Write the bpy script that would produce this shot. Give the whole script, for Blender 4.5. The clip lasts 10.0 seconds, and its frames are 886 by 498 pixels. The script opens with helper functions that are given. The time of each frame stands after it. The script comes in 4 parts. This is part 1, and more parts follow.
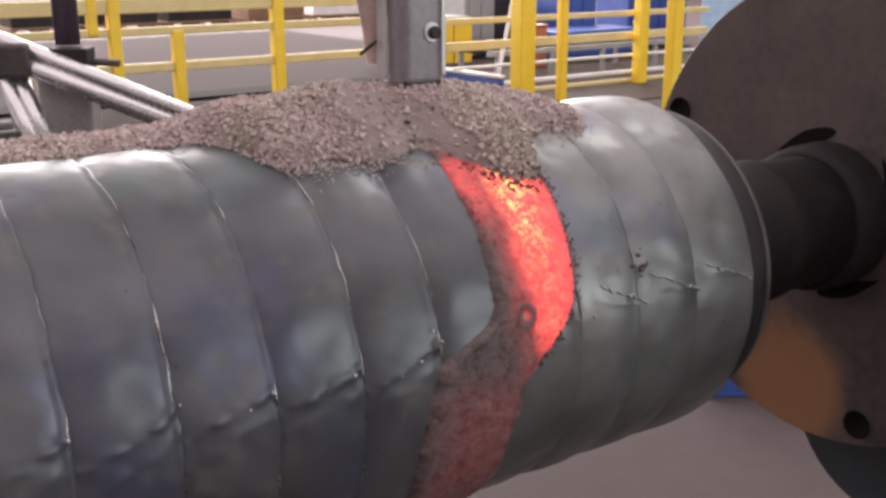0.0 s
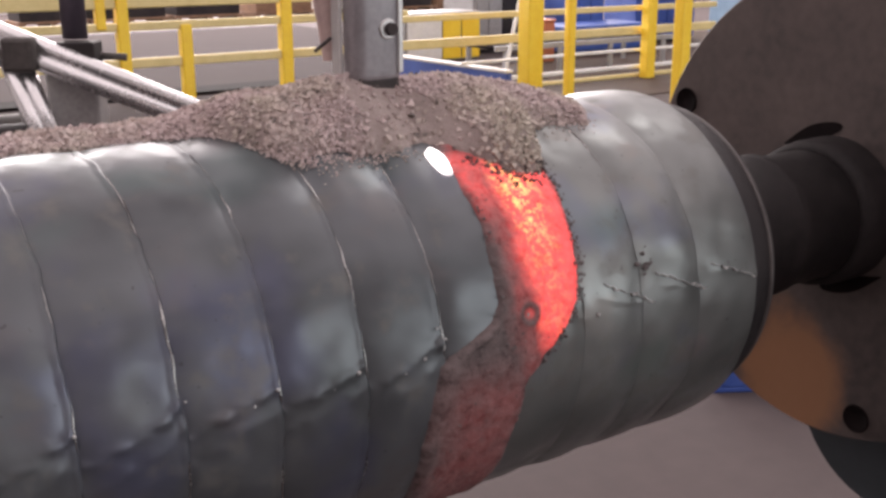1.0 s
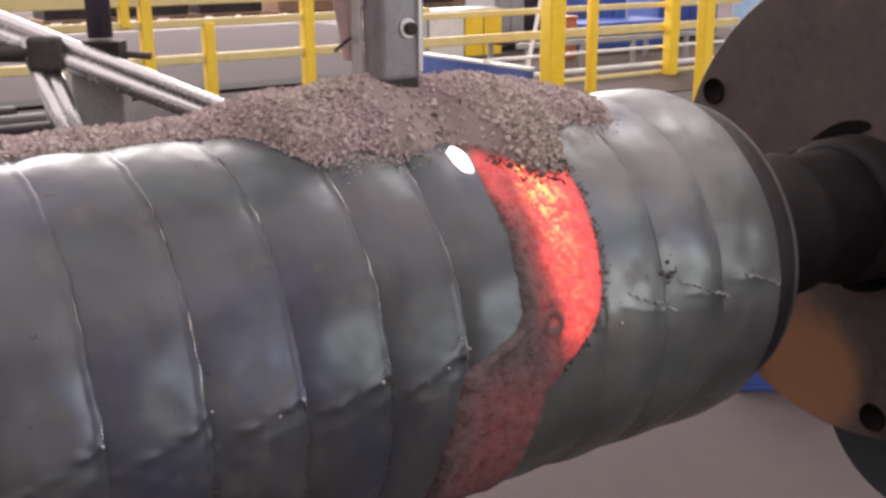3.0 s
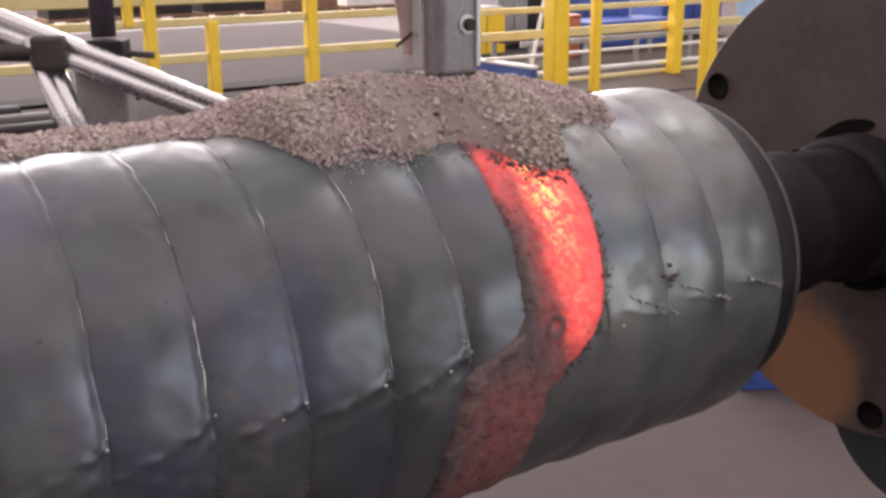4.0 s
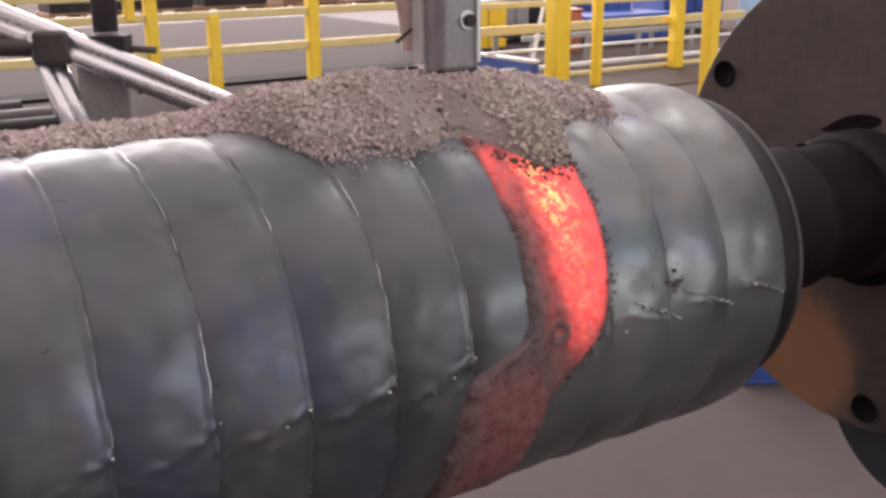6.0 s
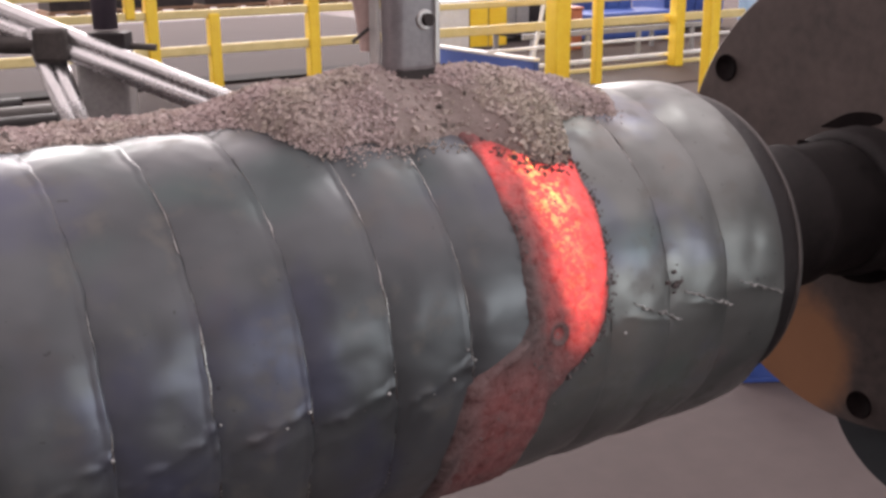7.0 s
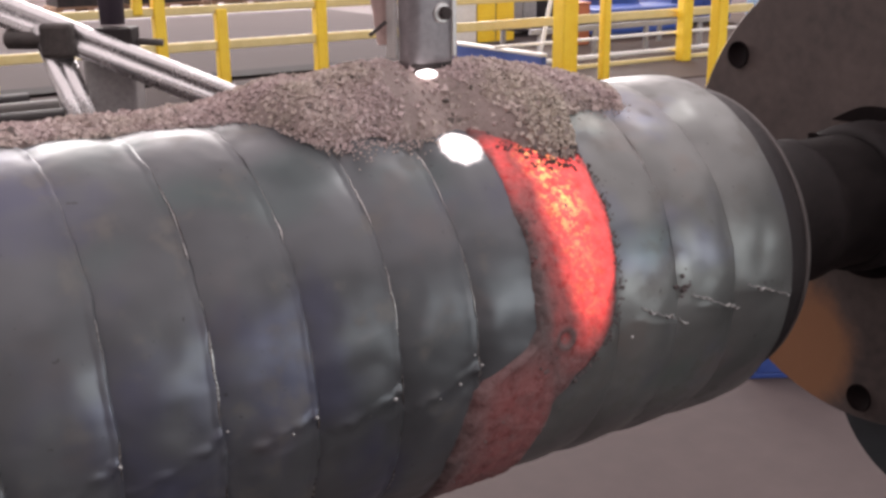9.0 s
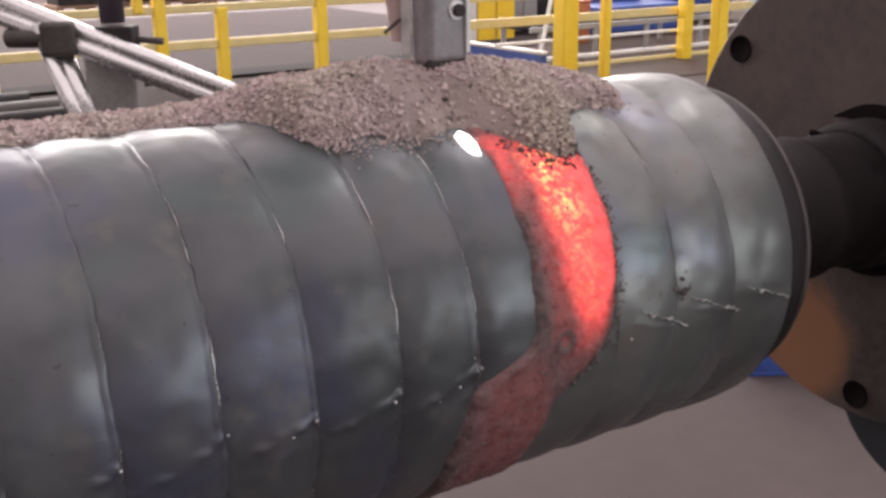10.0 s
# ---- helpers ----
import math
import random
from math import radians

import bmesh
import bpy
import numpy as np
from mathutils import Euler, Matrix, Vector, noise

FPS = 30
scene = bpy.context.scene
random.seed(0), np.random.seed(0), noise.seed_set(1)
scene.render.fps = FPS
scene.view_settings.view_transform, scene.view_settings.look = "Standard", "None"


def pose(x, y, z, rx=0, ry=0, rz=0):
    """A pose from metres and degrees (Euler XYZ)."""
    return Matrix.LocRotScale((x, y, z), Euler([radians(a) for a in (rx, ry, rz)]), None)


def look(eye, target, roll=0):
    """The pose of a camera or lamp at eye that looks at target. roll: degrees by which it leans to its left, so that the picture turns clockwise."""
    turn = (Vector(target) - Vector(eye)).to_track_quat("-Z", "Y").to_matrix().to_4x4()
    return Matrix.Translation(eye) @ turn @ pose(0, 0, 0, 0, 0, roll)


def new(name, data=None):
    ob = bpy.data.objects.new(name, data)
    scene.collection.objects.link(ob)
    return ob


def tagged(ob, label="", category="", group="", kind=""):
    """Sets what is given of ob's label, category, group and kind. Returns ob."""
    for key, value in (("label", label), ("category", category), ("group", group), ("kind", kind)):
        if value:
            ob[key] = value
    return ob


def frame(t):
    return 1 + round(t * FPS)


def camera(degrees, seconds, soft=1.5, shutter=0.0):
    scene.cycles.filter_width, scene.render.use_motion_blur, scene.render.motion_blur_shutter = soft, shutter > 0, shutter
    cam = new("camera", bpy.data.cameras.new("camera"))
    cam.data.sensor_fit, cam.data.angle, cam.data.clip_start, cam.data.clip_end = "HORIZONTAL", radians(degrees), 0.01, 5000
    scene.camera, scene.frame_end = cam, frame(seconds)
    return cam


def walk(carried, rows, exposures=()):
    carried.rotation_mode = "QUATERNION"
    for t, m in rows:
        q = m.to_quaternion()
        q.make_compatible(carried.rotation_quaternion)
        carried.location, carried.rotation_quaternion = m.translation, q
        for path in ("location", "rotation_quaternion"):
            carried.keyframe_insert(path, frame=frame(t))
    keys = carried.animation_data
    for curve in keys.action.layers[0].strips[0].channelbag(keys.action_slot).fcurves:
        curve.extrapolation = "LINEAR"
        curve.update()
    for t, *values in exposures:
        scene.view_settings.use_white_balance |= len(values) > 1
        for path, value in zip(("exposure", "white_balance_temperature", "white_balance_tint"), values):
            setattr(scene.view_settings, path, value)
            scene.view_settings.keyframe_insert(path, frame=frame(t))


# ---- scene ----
AX = 1.25          # height of the roll's axis over the floor
R = 0.125          # radius of the roll's barrel
SPIN = 1.327       # degrees a second that the roll turns
PITCH = 0.05       # width of one weld bead
X_FIRST = -0.756   # first bead boundary; the roll's rim lies at x = 0

# ---- camera ----
cam = camera(45.2, 10.0, soft=3.0)


def held(x, y, z, yaw, pitch, roll):
    return pose(x, y, AX + z, 90 - pitch, 0, -yaw) @ pose(0, 0, 0, 0, 0, roll)


walk(cam, [
    (0.0, held(-0.5684, -0.5660, 0.2338, 35.164, 15.839, -0.196)),
    (0.5, held(-0.5685, -0.5685, 0.2341, 34.962, 15.934, -0.216)),
    (1.0, held(-0.5684, -0.5699, 0.2336, 34.756, 16.116, -0.164)),
    (1.5, held(-0.5671, -0.5696, 0.2340, 34.573, 16.197, -0.207)),
    (2.0, held(-0.5671, -0.5698, 0.2347, 34.280, 16.162, -0.345)),
    (2.5, held(-0.5689, -0.5693, 0.2347, 33.849, 16.192, -0.366)),
    (4.0, held(-0.5699, -0.5723, 0.2354, 33.351, 16.324, -0.462)),
    (4.5, held(-0.5697, -0.5713, 0.2353, 33.344, 16.378, -0.411)),
    (5.0, held(-0.5694, -0.5702, 0.2359, 33.319, 16.419, -0.421)),
    (5.5, held(-0.5704, -0.5708, 0.2367, 33.288, 16.535, -0.473)),
    (7.0, held(-0.5706, -0.5721, 0.2356, 33.269, 16.723, -0.459)),
    (7.5, held(-0.5688, -0.5729, 0.2364, 33.108, 16.756, -0.625)),
    (8.0, held(-0.5680, -0.5720, 0.2361, 32.984, 16.850, -0.649)),
    (8.5, held(-0.5687, -0.5707, 0.2351, 32.947, 16.969, -0.573)),
    (9.0, held(-0.5694, -0.5712, 0.2347, 32.856, 16.960, -0.580)),
    (9.5, held(-0.5690, -0.5723, 0.2349, 32.760, 16.942, -0.639)),
    (10.0, held(-0.5690, -0.5716, 0.2348, 32.814, 17.058, -0.647)),
])

# ---- world and lights ----
HALL = (-14.0, 26.0, -12.0, 24.0, 9.0)   # x0, x1, y0, y1, ceiling height
world = bpy.data.worlds.new("hall_daylight")
scene.world = world
world.use_nodes = True
_wn = world.node_tree.nodes
_sky = _wn.new("ShaderNodeTexSky")
_sky.sky_type, _sky.sun_disc = "NISHITA", False
_sky.sun_elevation, _sky.sun_rotation = radians(40), radians(20)
world.node_tree.links.new(_sky.outputs[0], _wn["Background"].inputs[0])
_wn["Background"].inputs[1].default_value = 0.1


def area(name, place, target, sx, sy, watts, colour):
    data = bpy.data.lights.new(name, "AREA")
    data.shape, data.size, data.size_y, data.energy, data.color = "RECTANGLE", sx, sy, watts, colour
    ob = new(name, data)
    ob.matrix_world = look(place, target)
    return ob


# daylight through the north window band; south and roof fills are added, unseen
area("window_light", (8.0, 23.7, 5.3), (8.0, 0.0, 2.0), 26.0, 5.4, 4700, (1.0, 0.91, 0.90))
# south fill: added to light the roll's lower front and underside
area("south_fill", (12.0, -11.7, 2.75), (12.0, 0.0, 1.6), 15.0, 5.2, 580, (0.88, 0.97, 1.0))
# north fill: added overhead to strengthen the white highlight along the roll's top
area("north_fill", (8.0, 20.2, 8.88), (8.0, 20.2, 0.0), 26.0, 5.5, 2400, (1.0, 0.91, 0.90))
area("high_bay_light", (5.8, 2.1, 8.3), (5.8, 2.1, 0.0), 1.7, 1.7, 85, (1.0, 0.95, 0.93))
# unseen overhead fill, added for even diffuse light from above
area("roof_fill", (4.0, 4.0, 8.85), (4.0, 4.0, 0.0), 32.0, 26.0, 1950, (1.0, 0.87, 0.895))
scene.view_settings.exposure = 0.51


# ---- materials ----
def material(name):
    m = bpy.data.materials.new(name)
    m.use_nodes = True
    t = m.node_tree
    return m, t, t.nodes["Principled BSDF"]


def node(t, kind, **props):
    n = t.nodes.new(kind)
    for k, v in props.items():
        if k == "operation":
            n.operation = v
        elif k == "data_type":
            n.data_type = v
        elif k == "blend_type":
            n.blend_type = v
    return n


def link(t, a, b):
    t.links.new(a, b)


def noise_node(t, vec, scale, detail=4.0, rough=0.55):
    n = node(t, "ShaderNodeTexNoise")
    n.inputs["Scale"].default_value, n.inputs["Detail"].default_value = scale, detail
    n.inputs["Roughness"].default_value = rough
    link(t, vec, n.inputs["Vector"])
    return n.outputs["Fac"]


def ramp(t, fac, stops):
    n = node(t, "ShaderNodeValToRGB")
    e = n.color_ramp.elements
    e[0].position, e[0].color = stops[0][0], (*stops[0][1], 1)
    e[1].position, e[1].color = stops[-1][0], (*stops[-1][1], 1)
    for p, c in stops[1:-1]:
        e.new(p).color = (*c, 1)
    link(t, fac, n.inputs[0])
    return n.outputs[0]


def calc(t, op, a, b=None, c=None, clamp=False):
    n = node(t, "ShaderNodeMath", operation=op)
    n.use_clamp = clamp
    for i, v in enumerate((a, b, c)):
        if v is None:
            continue
        if isinstance(v, (int, float)):
            n.inputs[i].default_value = v
        else:
            link(t, v, n.inputs[i])
    return n.outputs[0]


def span(t, v, a, b, c=0.0, d=1.0, smooth=True):
    n = node(t, "ShaderNodeMapRange")
    n.interpolation_type = "SMOOTHSTEP" if smooth else "LINEAR"
    for i, w in enumerate((a, b, c, d)):
        n.inputs[i + 1].default_value = w
    link(t, v, n.inputs[0])
    return n.outputs[0]


def mix(t, fac, a, b, kind="MIX"):
    n = node(t, "ShaderNodeMix", data_type="RGBA", blend_type=kind)
    for sock, v in ((n.inputs[0], fac), (n.inputs[6], a), (n.inputs[7], b)):
        if isinstance(v, (int, float)):
            sock.default_value = v
        elif isinstance(v, tuple):
            sock.default_value = (*v, 1)
        else:
            link(t, v, sock)
    return n.outputs[2]


def bump(t, b, height, strength, distance=0.001):
    n = node(t, "ShaderNodeBump")
    n.inputs["Strength"].default_value, n.inputs["Distance"].default_value = strength, distance
    link(t, height, n.inputs["Height"])
    link(t, n.outputs[0], b.inputs["Normal"])


def object_vec(t):
    return node(t, "ShaderNodeTexCoord").outputs["Object"]


def surface(name, low, high, scale, rough=(0.5, 0.7), metal=0.0, relief=0.2, fine=8.0, distance=0.001):
    """A worn surface: two scales of mottling in colour and roughness, and fine relief."""
    m, t, b = material(name)
    v = object_vec(t)
    big, small = noise_node(t, v, scale, 3), noise_node(t, v, scale * fine, 4)
    f = calc(t, "ADD", calc(t, "MULTIPLY", big, 0.6), calc(t, "MULTIPLY", small, 0.4))
    link(t, ramp(t, f, [(0.32, low), (0.68, high)]), b.inputs["Base Color"])
    link(t, span(t, f, 0.3, 0.7, rough[0], rough[1]), b.inputs["Roughness"])
    b.inputs["Metallic"].default_value = metal
    bump(t, b, small, relief, distance)
    return m


def weld_steel(name, tint, metal):
    """Oxidised weld metal: grey, with blue temper colours, weave ripples and specks."""
    m, t, b = material(name)
    v = object_vec(t)
    stretch = node(t, "ShaderNodeMapping")
    stretch.inputs["Scale"].default_value = (0.7, 1.0, 1.0)
    link(t, v, stretch.inputs[0])
    big = noise_node(t, stretch.outputs[0], 14, 3)
    mid = noise_node(t, v, 38, 3)
    small = noise_node(t, v, 420, 3)
    base = ramp(t, big, [(0.3, tuple(c * 0.72 for c in tint)), (0.5, tint), (0.7, tuple(c * 1.25 for c in tint))])
    temper = span(t, noise_node(t, v, 11, 3), 0.50, 0.68, 0.0, 0.55)
    base = mix(t, temper, base, (tint[0] * 0.70, tint[1] * 0.70, tint[2] * 1.22))
    green = span(t, noise_node(t, stretch.outputs[0], 9, 2), 0.54, 0.68, 0.0, 0.55)
    base = mix(t, green, base, (tint[0] * 0.72, tint[1] * 1.08, tint[2] * 0.98))
    straw = span(t, noise_node(t, stretch.outputs[0], 23, 3), 0.55, 0.70, 0.0, 0.5)
    base = mix(t, straw, base, (tint[0] * 1.15, tint[1] * 0.98, tint[2] * 0.92))
    dust = span(t, mid, 0.56, 0.72, 0.0, 0.5)
    base = mix(t, dust, base, (0.16, 0.15, 0.14))
    specks = span(t, noise_node(t, v, 230, 1), 0.74, 0.80, 0.0, 0.5)
    base = mix(t, specks, base, (0.035, 0.033, 0.033))
    link(t, base, b.inputs["Base Color"])
    b.inputs["Metallic"].default_value = metal
    link(t, span(t, calc(t, "ADD", mid, calc(t, "MULTIPLY", dust, 0.6)), 0.3, 0.9, 0.32, 0.54), b.inputs["Roughness"])
    h = calc(t, "ADD", calc(t, "MULTIPLY", mid, 1.0), calc(t, "MULTIPLY", small, 0.22))
    bump(t, b, h, 0.07, 0.001)
    return m


def hot_slag():
    """Slag crust that glows where it has just left the arc; it cools with the way round the roll."""
    m, t, b = material("hot_slag")
    v = object_vec(t)
    crust = noise_node(t, v, 130, 5, 0.7)
    grain = noise_node(t, v, 420, 3)
    link(t, ramp(t, crust, [(0.34, (0.040, 0.029, 0.029)), (0.45, (0.112, 0.083, 0.083)), (0.72, (0.165, 0.124, 0.123))]), b.inputs["Base Color"])
    b.inputs["Roughness"].default_value = 0.75
    bump(t, b, calc(t, "ADD", crust, calc(t, "MULTIPLY", grain, 0.4)), 0.8, 0.002)
    p = node(t, "ShaderNodeNewGeometry").outputs["Position"]
    s = node(t, "ShaderNodeSeparateXYZ")
    link(t, p, s.inputs[0])
    x = s.outputs["X"]
    th = calc(t, "ARCTAN2", calc(t, "MULTIPLY", s.outputs["Y"], -1.0), calc(t, "SUBTRACT", s.outputs["Z"], AX))
    wob = calc(t, "MULTIPLY", calc(t, "SUBTRACT", noise_node(t, v, 45, 3), 0.5), 0.016)
    xw = calc(t, "ADD", x, wob)
    # the hot core lies along the fresh bead and narrows as it cools
    left = calc(t, "SUBTRACT", xw, span(t, th, 1.05, 1.62, -0.2085, -0.1985))
    right = calc(t, "SUBTRACT", span(t, th, 1.10, 1.78, -0.1490, -0.1720), xw)
    core = calc(t, "MULTIPLY", span(t, left, 0.0, 0.020), span(t, right, -0.001, 0.012))
    along = calc(t, "MULTIPLY", span(t, th, 0.50, 0.64), span(t, th, 1.70, 1.32))
    hot = calc(t, "MULTIPLY", core, along)
    # a dull red that fades more slowly
    wide = calc(t, "MULTIPLY", span(t, xw, -0.218, -0.197), span(t, right, -0.004, 0.008))
    dull = calc(t, "MULTIPLY", wide, span(t, th, 1.95, 0.9, 0.0, 0.25))
    rest = calc(t, "MULTIPLY", span(t, xw, -0.276, -0.238), span(t, xw, -0.194, -0.216))
    low = calc(t, "MULTIPLY", calc(t, "MULTIPLY", rest, span(t, th, 3.0, 1.5, 0.0, 0.055)), span(t, th, 1.45, 1.75))
    tongue = calc(t, "MULTIPLY", calc(t, "MULTIPLY", span(t, xw, -0.2185, -0.2105), span(t, xw, -0.195, -0.203)), calc(t, "MULTIPLY", span(t, th, 0.44, 0.55), span(t, th, 1.05, 0.60, 0.0, 0.6)))
    heat = calc(t, "MAXIMUM", calc(t, "MAXIMUM", calc(t, "MAXIMUM", hot, tongue), dull), low)
    # a dark burst blister in the crust
    d = node(t, "ShaderNodeVectorMath", operation="DISTANCE")
    link(t, v, d.inputs[0])
    d.inputs[1].default_value = (-0.1991, -0.1238, 0.0309)
    away = calc(t, "ADD", d.outputs["Value"], calc(t, "MULTIPLY", wob, 0.12))
    blister = calc(t, "MULTIPLY", span(t, away, 0.0025, 0.0045), span(t, away, 0.0085, 0.0062))
    heat = calc(t, "MULTIPLY", heat, calc(t, "SUBTRACT", 1.0, calc(t, "MULTIPLY", blister, 0.85)))
    crack = span(t, noise_node(t, v, 75, 4, 0.65), 0.36, 0.60, 0.68, 1.1)
    yellow = calc(t, "MULTIPLY", calc(t, "MULTIPLY", hot, span(t, th, 1.25, 0.75, 0.25, 1.0)), span(t, noise_node(t, v, 240, 4, 0.7), 0.46, 0.62, 0.0, 1.0))
    yellow = calc(t, "MULTIPLY", yellow, calc(t, "MULTIPLY", span(t, xw, -0.203, -0.190), span(t, xw, -0.162, -0.180)))
    col = mix(t, yellow, (1.0, 0.060, 0.058), (1.0, 0.42, 0.13))
    link(t, col, b.inputs["Emission Color"])
    glow = calc(t, "MULTIPLY", calc(t, "MULTIPLY", heat, crack), calc(t, "ADD", 0.95, calc(t, "MULTIPLY", yellow, 0.65)))
    link(t, glow, b.inputs["Emission Strength"])
    return m


def granules(name):
    m, t, b = material(name)
    rnd = node(t, "ShaderNodeNewGeometry").outputs["Random Per Island"]
    v = object_vec(t)
    col = ramp(t, rnd, [(0.0, (0.10, 0.082, 0.080)), (0.07, (0.42, 0.350, 0.334)), (0.4, (0.50, 0.418, 0.400)), (0.8, (0.56, 0.470, 0.452)), (1.0, (0.60, 0.515, 0.50))])
    tint = ramp(t, noise_node(t, v, 16, 3), [(0.40, (0.95, 0.98, 0.87)), (0.60, (0.97, 0.925, 0.94))])
    link(t, mix(t, 1.0, col, tint, "MULTIPLY"), b.inputs["Base Color"])
    b.inputs["Roughness"].default_value = 0.8
    return m


def dusty_flux():
    m, t, b = material("flux_bed")
    v = object_vec(t)
    a = noise_node(t, v, 300, 4, 0.7)
    c = noise_node(t, v, 30, 3)
    col = ramp(t, a, [(0.3, (0.19, 0.155, 0.145)), (0.5, (0.34, 0.276, 0.260)), (0.7, (0.43, 0.350, 0.332))])
    link(t, mix(t, 0.6, col, ramp(t, c, [(0.35, (0.27, 0.215, 0.20)), (0.65, (0.36, 0.285, 0.265))])), b.inputs["Base Color"])
    b.inputs["Roughness"].default_value = 0.9
    bump(t, b, a, 0.8, 0.0015)
    return m


def glass():
    m, t, b = material("window_glass")
    b.inputs["Base Color"].default_value = (0.9, 0.95, 0.95, 1)
    b.inputs["Transmission Weight"].default_value = 1.0
    b.inputs["Roughness"].default_value = 0.1
    return m


def glowing(name, colour, strength):
    m, t, b = material(name)
    b.inputs["Base Color"].default_value = (0.8, 0.8, 0.8, 1)
    b.inputs["Emission Color"].default_value = (*colour, 1)
    b.inputs["Emission Strength"].default_value = strength
    return m


STEEL_NEW = weld_steel("weld_steel", (0.103, 0.108, 0.117), 0.45)
STEEL_OLD = weld_steel("first_layer_steel", (0.182, 0.187, 0.184), 0.5)
SLAG = hot_slag()
FLUX, GRAIN = dusty_flux(), granules("flux_granules")
BLACK_STEEL = surface("black_steel", (0.010, 0.0085, 0.009), (0.030, 0.025, 0.0255), 18, (0.6, 0.75), 0.1, 0.15)
BLACK_STEEL.node_tree.nodes["Principled BSDF"].inputs["Specular IOR Level"].default_value = 0.22
COLLAR = surface("scaled_steel", (0.014, 0.012, 0.014), (0.038, 0.031, 0.032), 25, (0.5, 0.7), 0.3, 0.2)
CRUMB = surface("fused_crumb", (0.045, 0.036, 0.036), (0.15, 0.12, 0.118), 300, (0.6, 0.8), 0.0, 0.2)
# Near black: paints shade inside sockets, slots and keyway; also the dark kerb.
NEAR_BLACK = surface("matte_near_black", (0.006, 0.004, 0.0045), (0.014, 0.010, 0.010), 40, (0.85, 0.95), 0.0, 0.1)
NEAR_BLACK.node_tree.nodes["Principled BSDF"].inputs["Specular IOR Level"].default_value = 0.1
BRIGHT = surface("bright_weld_metal", (0.30, 0.30, 0.30), (0.50, 0.49, 0.48), 90, (0.18, 0.32), 0.9, 0.1)
SPLASH = surface("pale_weld_splash", (0.42, 0.42, 0.42), (0.62, 0.61, 0.60), 120, (0.22, 0.38), 0.5, 0.1)
RING = surface("worn_ring_steel", (0.08, 0.072, 0.072), (0.15, 0.135, 0.132), 25, (0.4, 0.6), 0.4, 0.2)


def chuck_plate_paint():
    """Brown oxidised plate with a broad orange patch towards one edge."""
    m = surface("rusty_brown_plate", (0.066, 0.053, 0.051), (0.140, 0.109, 0.101), 14, (0.5, 0.75), 0.3, 0.2)
    t = m.node_tree
    b = t.nodes["Principled BSDF"]
    v = object_vec(t)
    d = node(t, "ShaderNodeVectorMath", operation="DISTANCE")
    link(t, v, d.inputs[0])
    d.inputs[1].default_value = (0.256, 0.030, -0.175)
    far = calc(t, "ADD", d.outputs["Value"], calc(t, "MULTIPLY", calc(t, "SUBTRACT", noise_node(t, v, 18, 4), 0.5), 0.07))
    orange_patch = span(t, far, 0.078, 0.040, 0.0, 0.75)
    old = b.inputs["Base Color"].links[0].from_socket
    link(t, mix(t, orange_patch, old, (0.42, 0.20, 0.095)), b.inputs["Base Color"])
    return m


CHUCK = chuck_plate_paint()
TEAL = surface("blue_grey_paint", (0.032, 0.038, 0.044), (0.055, 0.064, 0.072), 8, (0.6, 0.8), 0.0, 0.1)
PALE_BLUE = surface("pale_blue_paint", (0.16, 0.25, 0.36), (0.22, 0.33, 0.46), 8, (0.4, 0.6), 0.0, 0.08)
NOZZLE = surface("brushed_nozzle_steel", (0.24, 0.222, 0.235), (0.37, 0.345, 0.36), 40, (0.35, 0.55), 0.55, 0.12)
# bright plate steel, also the painted glint on the nozzle's right edge
EDGE = surface("bright_steel_and_glint", (0.48, 0.46, 0.455), (0.64, 0.62, 0.605), 60, (0.3, 0.45), 0.6, 0.02)
# dark steel of tip and clip, also the shade in the tube's hole
DARK_GAP = surface("soot_and_shade_dark", (0.03, 0.025, 0.025), (0.07, 0.055, 0.055), 60, (0.6, 0.8), 0.3, 0.2)
HOSE = surface("pink_rubber_hose", (0.44, 0.32, 0.30), (0.62, 0.48, 0.45), 50, (0.5, 0.7), 0.0, 0.2)
CHROME = surface("chromed_tube", (0.62, 0.605, 0.61), (0.76, 0.745, 0.75), 25, (0.20, 0.30), 0.9, 0.04)
CLAMP = surface("dark_cast_clamp", (0.05, 0.043, 0.042), (0.12, 0.105, 0.10), 40, (0.5, 0.7), 0.3, 0.25)
COLUMN = surface("dark_column_paint", (0.09, 0.072, 0.098), (0.15, 0.125, 0.16), 10, (0.35, 0.5), 0.2, 0.1)
GREY_BRACKET = surface("grey_bracket_steel", (0.24, 0.23, 0.23), (0.42, 0.40, 0.395), 25, (0.4, 0.6), 0.1, 0.15)
YELLOW = surface("yellow_rail_paint", (0.80, 0.50, 0.020), (0.90, 0.64, 0.045), 5, (0.35, 0.55), 0.0, 0.08)
YELLOW_PALE = surface("faded_yellow_paint", (0.60, 0.48, 0.20), (0.74, 0.61, 0.30), 5, (0.4, 0.6), 0.0, 0.08)
BLUE = surface("blue_machine_paint", (0.03, 0.06, 0.24), (0.05, 0.10, 0.36), 4, (0.35, 0.55), 0.0, 0.08)
WHITE = surface("white_paint", (0.62, 0.60, 0.58), (0.80, 0.78, 0.76), 5, (0.4, 0.6), 0.0, 0.08)
GREY = surface("grey_machine_paint", (0.22, 0.21, 0.21), (0.34, 0.33, 0.33), 4, (0.4, 0.6), 0.0, 0.1)
BROWN = surface("brown_timber", (0.13, 0.07, 0.04), (0.26, 0.15, 0.09), 9, (0.6, 0.8), 0.0, 0.25)
